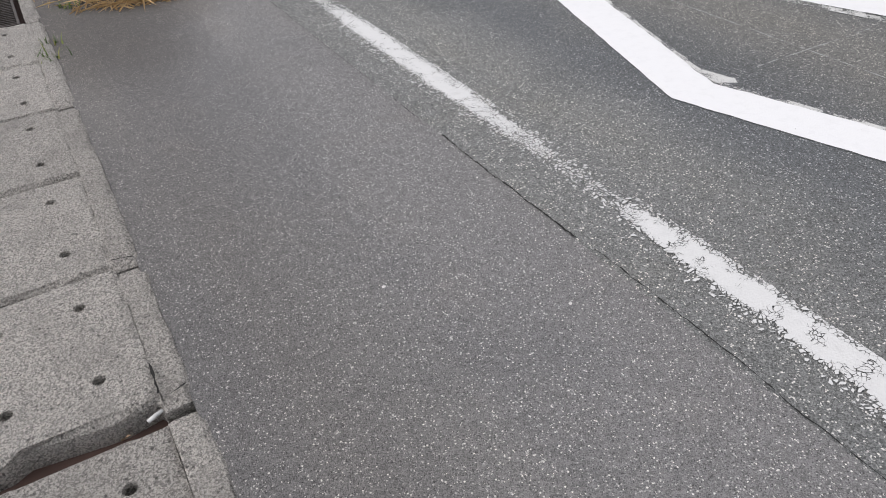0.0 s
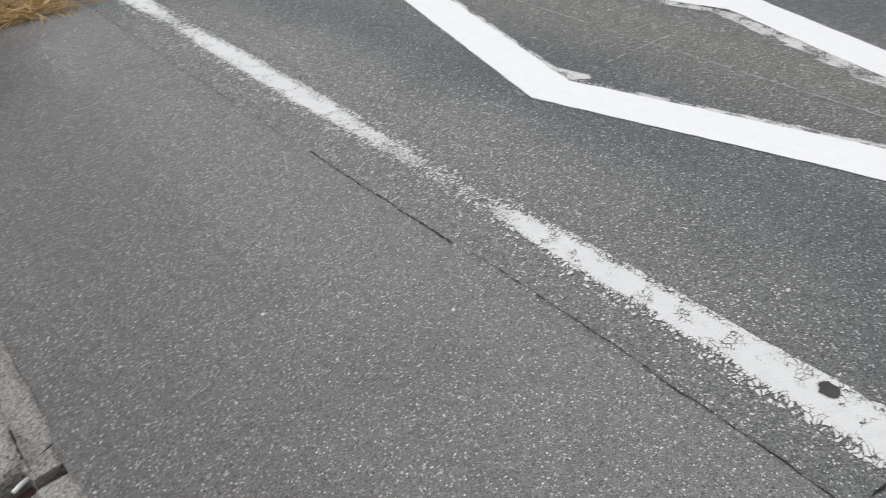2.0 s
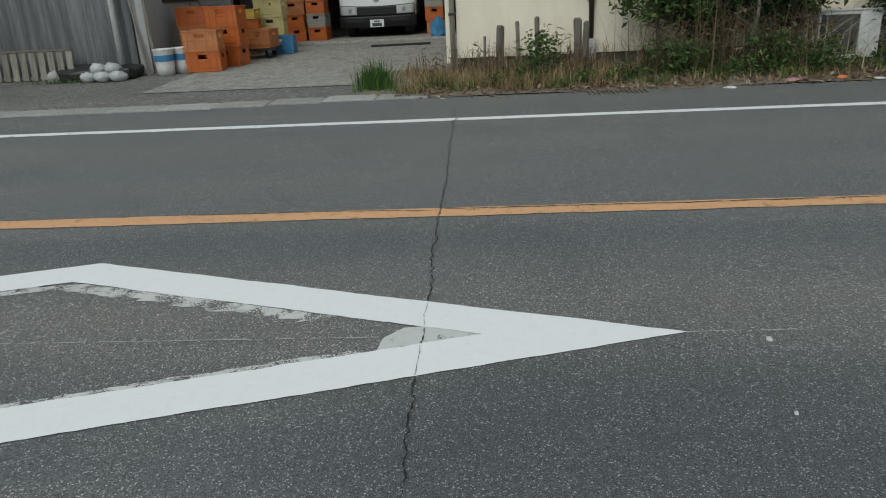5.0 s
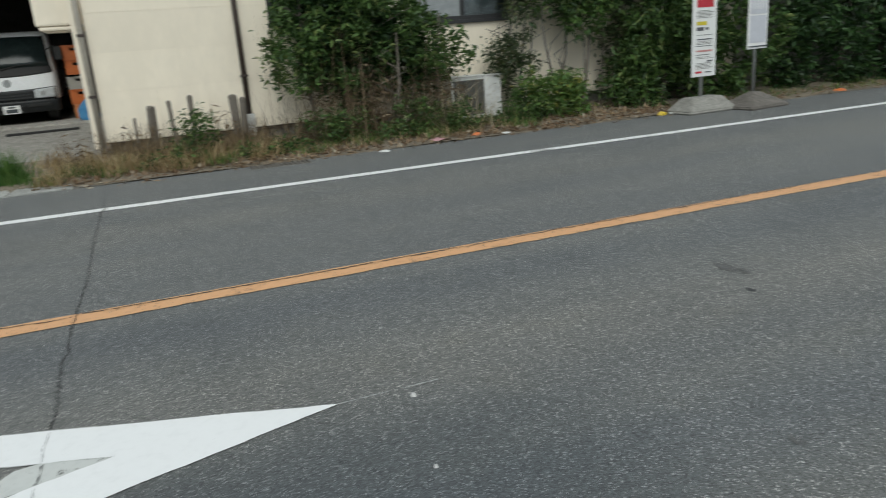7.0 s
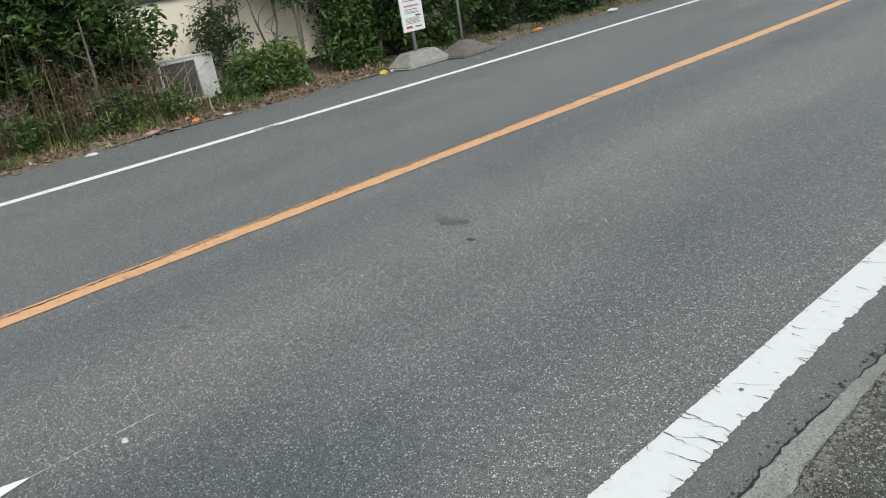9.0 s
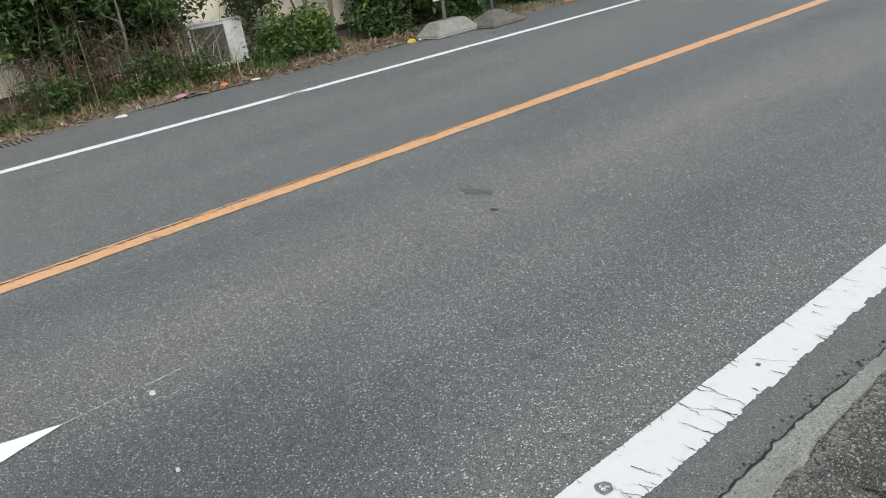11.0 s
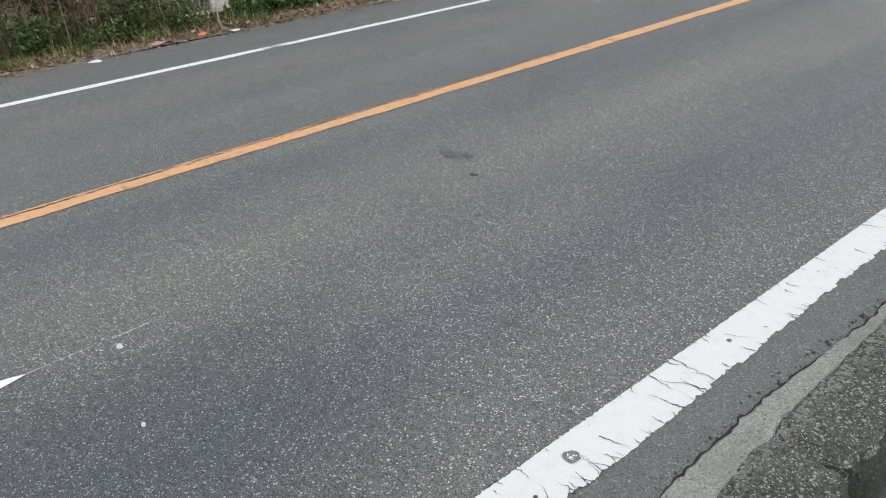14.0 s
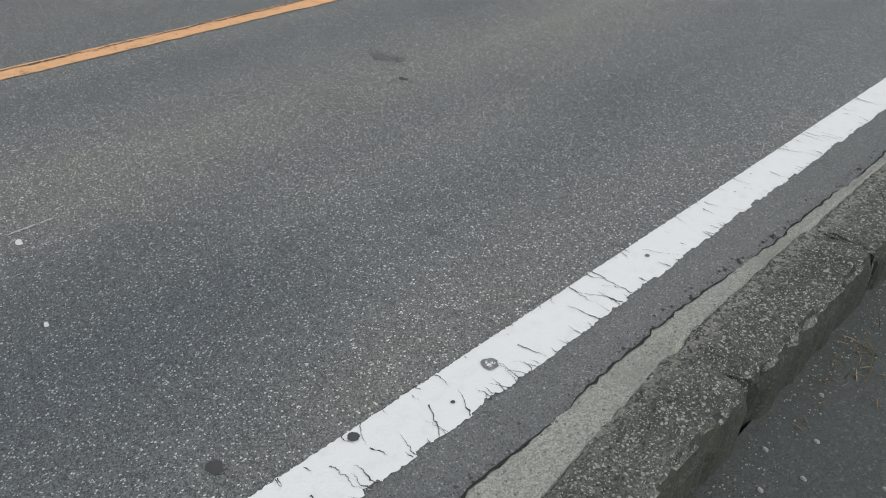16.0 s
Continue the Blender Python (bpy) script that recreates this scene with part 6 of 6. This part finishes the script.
for x, y, tx, ty, r in ((12.15, 5.02, 12.25, 5.22, 0.02), (12.2, 4.9, 12.25, 4.98, 0.028)):
    ob = part("wooden_pole", tubed([(x, y, yard_z(x)), ((x + tx) / 2, (y + ty) / 2, 0.8), (tx, ty, 1.6)], [r, r, r * 0.9], 8), M_STUMP)
    tagged(ob, "grey wooden pole leaning on the shed corner", "pole")


def make_crate(mat, label):
    """A plastic field crate: ribbed walls with hand holes, open top and a thick rim."""
    c = thing("crate", pose(0, 0, -50), label, "crate", "plastic field crates")
    bm = bmesh.new()
    w, d, h, t = 0.26, 0.185, 0.29, 0.012
    part("base", box(bm, -d, d, -w, w, 0.0, 0.015), mat, c)
    for s in (-1, 1):
        bm = bmesh.new()
        x0, x1 = sorted((s * d, s * (d - t)))
        for y0, y1, z0, z1 in ((-w, w, 0.015, 0.19), (-w, -0.07, 0.19, 0.25), (0.07, w, 0.19, 0.25), (-w, w, 0.25, h)):
            box(bm, x0, x1, y0, y1, z0, z1)
        part("side_wall", bm, mat, c)
        bm = bmesh.new()
        y0, y1 = sorted((s * w, s * (w - t)))
        for a, b, z0, z1 in ((-d + t, d - t, 0.015, 0.19), (-d + t, -0.06, 0.19, 0.25), (0.06, d - t, 0.19, 0.25), (-d + t, d - t, 0.25, h)):
            box(bm, a, b, y0, y1, z0, z1)
        part("end_wall", bm, mat, c)
    bm = bmesh.new()
    for s in (-1, 1):
        for z in (0.05, 0.155, 0.262):
            x0, x1 = sorted((s * d, s * (d + 0.009)))
            box(bm, x0, x1, -w - 0.009, w + 0.009, z, z + 0.012)
            y0, y1 = sorted((s * w, s * (w + 0.009)))
            box(bm, -d, d, y0, y1, z, z + 0.012)
        for y in (-0.2, -0.09, 0.09, 0.2):
            x0, x1 = sorted((s * d, s * (d + 0.008)))
            box(bm, x0, x1, y - 0.006, y + 0.006, 0.0, 0.262)
    part("ribs", bm, mat, c)
    bm = bmesh.new()
    for s in (-1, 1):
        x0, x1 = sorted((s * (d - t), s * (d + 0.012)))
        box(bm, x0, x1, -w - 0.012, w + 0.012, h, h + 0.014)
        y0, y1 = sorted((s * (w - t), s * (w + 0.012)))
        box(bm, -d + t, d - t, y0, y1, h, h + 0.014)
    part("rim", bm, mat, c)
    return c


CR = {"o": make_crate(M_CR_O, "orange plastic field crate in a stack"), "p": make_crate(M_CR_P, "faded orange plastic field crate in a stack"), "y": make_crate(M_CR_Y, "yellow plastic field crate in a stack"),
      "c": make_crate(M_CR_C, "pale yellow plastic field crate in a stack"), "b": make_crate(M_CR_B, "blue plastic field crate on the yard"), "g": make_crate(M_CR_G, "grey plastic field crate in a stack")}
first = set()


def stack(x, y, kinds, turn=0.0, z=None, tall=1.0):
    z = yard_z(x) + 0.006 if z is None else z
    for k in kinds:
        m = pose(x + R.normal() * 0.006, y + R.normal() * 0.007, z, 0, 0, turn + R.normal() * 2) @ Matrix.Diagonal((1, 1, tall, 1))
        if k in first:
            copy_thing(CR[k], m)
        else:
            CR[k].matrix_basis = m
            first.add(k)
        z += 0.306 * tall


stack(12.35, 4.16, "op", 6)
stack(12.95, 3.98, "ooo", -4)
stack(13.3, 4.6, "opo", 3)
dolly = thing("platform_dolly", pose(13.9, 3.90, yard_z(13.9) + 0.006, 0, 0, 5), "black platform dolly carrying crates", "dolly")
part("deck", boxed(-0.3, 0.3, -0.45, 0.45, 0.13, 0.17, 0.012), M_BLACK, dolly)
for sx in (-0.22, 0.22):
    for sy in (-0.33, 0.33):
        wheel = part("wheel", tubed([(sx, sy - 0.02, 0.055), (sx, sy - 0.016, 0.055), (sx, sy + 0.016, 0.055), (sx, sy + 0.02, 0.055)], [0.048, 0.055, 0.055, 0.048], 14), M_BLACK, dolly)
        part("fork", boxed(sx - 0.02, sx + 0.02, sy - 0.03, sy + 0.03, 0.09, 0.13), M_GALV, wheel)
stack(13.86, 4.12, "o", 94, yard_z(13.9) + 0.178)
stack(13.90, 3.69, "p", 86, yard_z(13.9) + 0.178)
stack(14.62, 4.22, "po", 3)
stack(14.62, 4.22, "y", 3, yard_z(14.62) + 0.62, 0.55)
stack(15.12, 3.87, "ccc", 2)
stack(14.5, 3.57, "b", 4)
stack(16.75, 3.77, "oo", 91, 0.217, 0.86)
stack(16.75, 3.83, "pp", 2, 0.217 + 0.53, 0.86)
stack(16.8, 3.33, "ogog", 89, 0.217, 0.87)
stack(18.0, 4.5, "ooop", 2, 0.217)
stack(17.3, 0.92, "pogoo", 92, 0.217, 0.9)
bag = litter("plastic_bag", 16.45, 0.80, (0.26, 0.2, 0.30), M_CR_B, "crumpled blue plastic sheet on the garage floor", 0.217)
tm = part("dark_timber", boxed(-0.05, 0.05, -0.55, 0.55, 0, 0.035, 0.006), M_BLACK)
tm.matrix_basis = pose(14.9, 1.42, yard_z(14.9) + 0.006, 0, 0, 3)
tagged(tm, "dark rubber strip lying on the concrete yard", "strip")

# parked truck, facing the road
truck = thing("truck", pose(16.8, 2.095, 0.217), "white light truck with dark bumper parked in the garage", "truck")
NOSE = ((0.18, 0.06), (0.30, 0.0), (0.42, -0.012), (0.66, 0.0), (0.86, 0.03), (0.94, 0.06), (1.05, 0.11), (1.56, 0.33), (1.62, 0.37), (1.66, 0.43), (1.68, 0.52))


def nose_point(u, z, lift=0.0):
    """A point of the cab's rounded front: u from -1 to 1 across, at height z."""
    for (z0, x0), (z1, x1) in zip(NOSE, NOSE[1:]):
        if z <= z1:
            break
    f = min(max((z - z0) / (z1 - z0), 0), 1)
    half = 0.795 - 0.07 * max(z - 0.95, 0) / 0.7 - 0.05 * max(z - 1.58, 0) / 0.1
    return Vector((x0 + (x1 - x0) * f + 0.05 * u * u + 0.10 * abs(u) ** 7 - lift, u * half * (1 + lift * 0.6), z))


def nose_plate(name, u0, u1, low, high, lift, mat, parent, label="", thick=0.02):
    """A thin plate that follows the front between two heights, each a function of u."""
    bm = bmesh.new()
    nu, nz = max(int((u1 - u0) * 14), 3), 6
    both = []
    for l in (lift, lift - thick):
        grid = []
        for i in range(nu + 1):
            u = u0 + (u1 - u0) * i / nu
            grid.append([bm.verts.new(nose_point(u, low(u) + (high(u) - low(u)) * k / nz, l)) for k in range(nz + 1)])
        both.append(grid)
        for i in range(nu):
            for k in range(nz):
                bm.faces.new((grid[i][k], grid[i + 1][k], grid[i + 1][k + 1], grid[i][k + 1]))
    a, b = both
    for i in range(nu):
        for k in (0, nz):
            bm.faces.new((a[i][k], a[i + 1][k], b[i + 1][k], b[i][k]))
    for k in range(nz):
        for i in (0, nu):
            bm.faces.new((a[i][k], a[i][k + 1], b[i][k + 1], b[i][k]))
    return part(name, bm, mat, parent, label, True)


bm = bmesh.new()
rows = []
for z, _ in NOSE[2:]:
    row = [nose_point(k / 10, z) for k in range(-10, 11)]
    back = 1.5
    rows.append([bm.verts.new(p) for p in [Vector((back, row[0].y, z))] + row + [Vector((back, row[-1].y, z))]])
for r0, r1 in zip(rows, rows[1:]):
    for q in range(len(r0) - 1):
        bm.faces.new((r0[q], r0[q + 1], r1[q + 1], r1[q]))
    bm.faces.new((r0[-1], r0[0], r1[0], r1[-1]))
bm.faces.new(rows[-1])
bm.faces.new(rows[0][::-1])
body = part("cab", bm, M_CARP, truck, "white painted cab", True)
nose_plate("windscreen", -0.93, 0.93, lambda u: 1.03, lambda u: 1.585 - 0.02 * u ** 4, 0.008, M_WIND, body, "large dark reflecting windscreen")
nose_plate("cowl", -0.97, 0.97, lambda u: 0.865 + 0.05 * u * u, lambda u: 1.03, 0.009, M_BLACK, body, "black cowl below the windscreen")
for s1 in (-1, 1):
    part("pillar_seal", tubed([nose_point(s1 * 0.94, z, 0.006) for z in (1.0, 1.2, 1.4, 1.59)], [0.014] * 4, 6), M_BLACK, body)
for u0, u1 in ((0.75, 0.1), (0.1, -0.55)):
    part("wiper", tubed([nose_point(u0, 1.0, 0.03), nose_point((u0 + u1) / 2, 1.06, 0.03), nose_point(u1, 1.08, 0.03)], [0.012, 0.010, 0.008], 6), M_BLACK, truck)
grille = nose_plate("grille", -0.98, 0.98, lambda u: 0.425, lambda u: 0.655 - 0.035 * (1 - u * u), 0.012, M_TRIM, truck, "dark grey grille band")
for z in (0.47, 0.52, 0.57):
    nose_plate("grille_bar", -0.5, 0.5, lambda u: z - 0.05 * (1 - abs(u)) * 0.3, lambda u: z + 0.016 - 0.05 * (1 - abs(u)) * 0.3, 0.026, M_BLACK, grille, "", 0.012)
bm = tube(bmesh.new(), [nose_point(0, 0.757, 0.0), nose_point(0, 0.757, 0.022)], [0.07, 0.064], 20)
part("badge", bm, M_GALV, truck, "plain round metal badge")
for s1 in (-1, 1):
    u0, u1 = sorted((s1 * 0.52, s1 * 0.96))
    lamp = nose_plate("headlight", u0, u1, lambda u: 0.455, lambda u: 0.60 + 0.05 * abs(u) ** 2, 0.024, M_LENS, truck, "clear headlight")
    part("bulb", tubed([nose_point(s1 * 0.7, 0.54, 0.025), nose_point(s1 * 0.7, 0.54, 0.032)], [0.045, 0.038], 14), M_GALV, lamp)
    yy = sorted((s1 * 0.86, s1 * 1.0))
    mirror = part("mirror", boxed(0.10, 0.17, *yy, 1.12, 1.36, 0.025), M_BLACK, truck)
    part("mirror_arm", tubed([(0.26, s1 * 0.70, 1.30), (0.17, s1 * 0.86, 1.38), (0.14, s1 * 0.92, 1.33)], [0.012] * 3, 6), M_BLACK, mirror)
    wy = s1 * 0.62
    wheel = part("wheel", tubed([(0.55, wy - 0.09, 0.31), (0.55, wy - 0.075, 0.31), (0.55, wy + 0.075, 0.31), (0.55, wy + 0.09, 0.31)], [0.25, 0.31, 0.31, 0.25], 24), M_BLACK, truck, "black tyre")
    part("rim", tubed([(0.55, wy + s1 * 0.085, 0.31), (0.55, wy + s1 * 0.10, 0.31)], [0.19, 0.17], 20), M_GALV, wheel)
bumper = nose_plate("bumper", -1.0, 1.0, lambda u: 0.20, lambda u: 0.42, 0.05, M_TRIM, truck, "dark grey bumper", 0.09)
nose_plate("air_slot", -0.85, -0.3, lambda u: 0.30, lambda u: 0.36, 0.056, M_BLACK, bumper, "", 0.01)
nose_plate("air_slot", 0.3, 0.85, lambda u: 0.30, lambda u: 0.36, 0.056, M_BLACK, bumper, "", 0.01)
plate = part("number_plate", boxed(-0.082, -0.07, -0.145, 0.145, 0.205, 0.355, 0.004), M_SIGN, truck, "white number plate")
part("plate_bar", boxed(-0.0855, -0.0825, -0.10, 0.10, 0.225, 0.29), M_GREYPL, plate)
part("plate_bar", boxed(-0.0855, -0.0825, -0.06, 0.06, 0.31, 0.335), M_GREYPL, plate)
part("chassis", boxed(0.3, 4.3, -0.42, 0.42, 0.33, 0.47), M_BLACK, truck)
part("load_bed", boxed(1.65, 4.6, -0.75, 0.75, 0.55, 0.95, 0.02), M_CARP, truck, "white load bed")
for s1 in (-1, 1):
    wy = s1 * 0.6
    part("wheel", tubed([(3.4, wy - 0.12, 0.31), (3.4, wy - 0.1, 0.31), (3.4, wy + 0.1, 0.31), (3.4, wy + 0.12, 0.31)], [0.25, 0.31, 0.31, 0.25], 20), M_BLACK, truck, "black tyre")

# drain grating at the far road edge
drain = thing("drain_grating", pose(8.98, -1.55, 0.004), "small steel drain grating at the verge", "grating")
part("frame", boxed(-0.13, 0.13, -0.32, 0.32, -0.03, 0.0), M_FOUND, drain)
for k in range(13):
    part("bar", boxed(-0.12, 0.12, -0.305 + k * 0.05, -0.285 + k * 0.05, 0.0, 0.006), M_STEEL, drain)
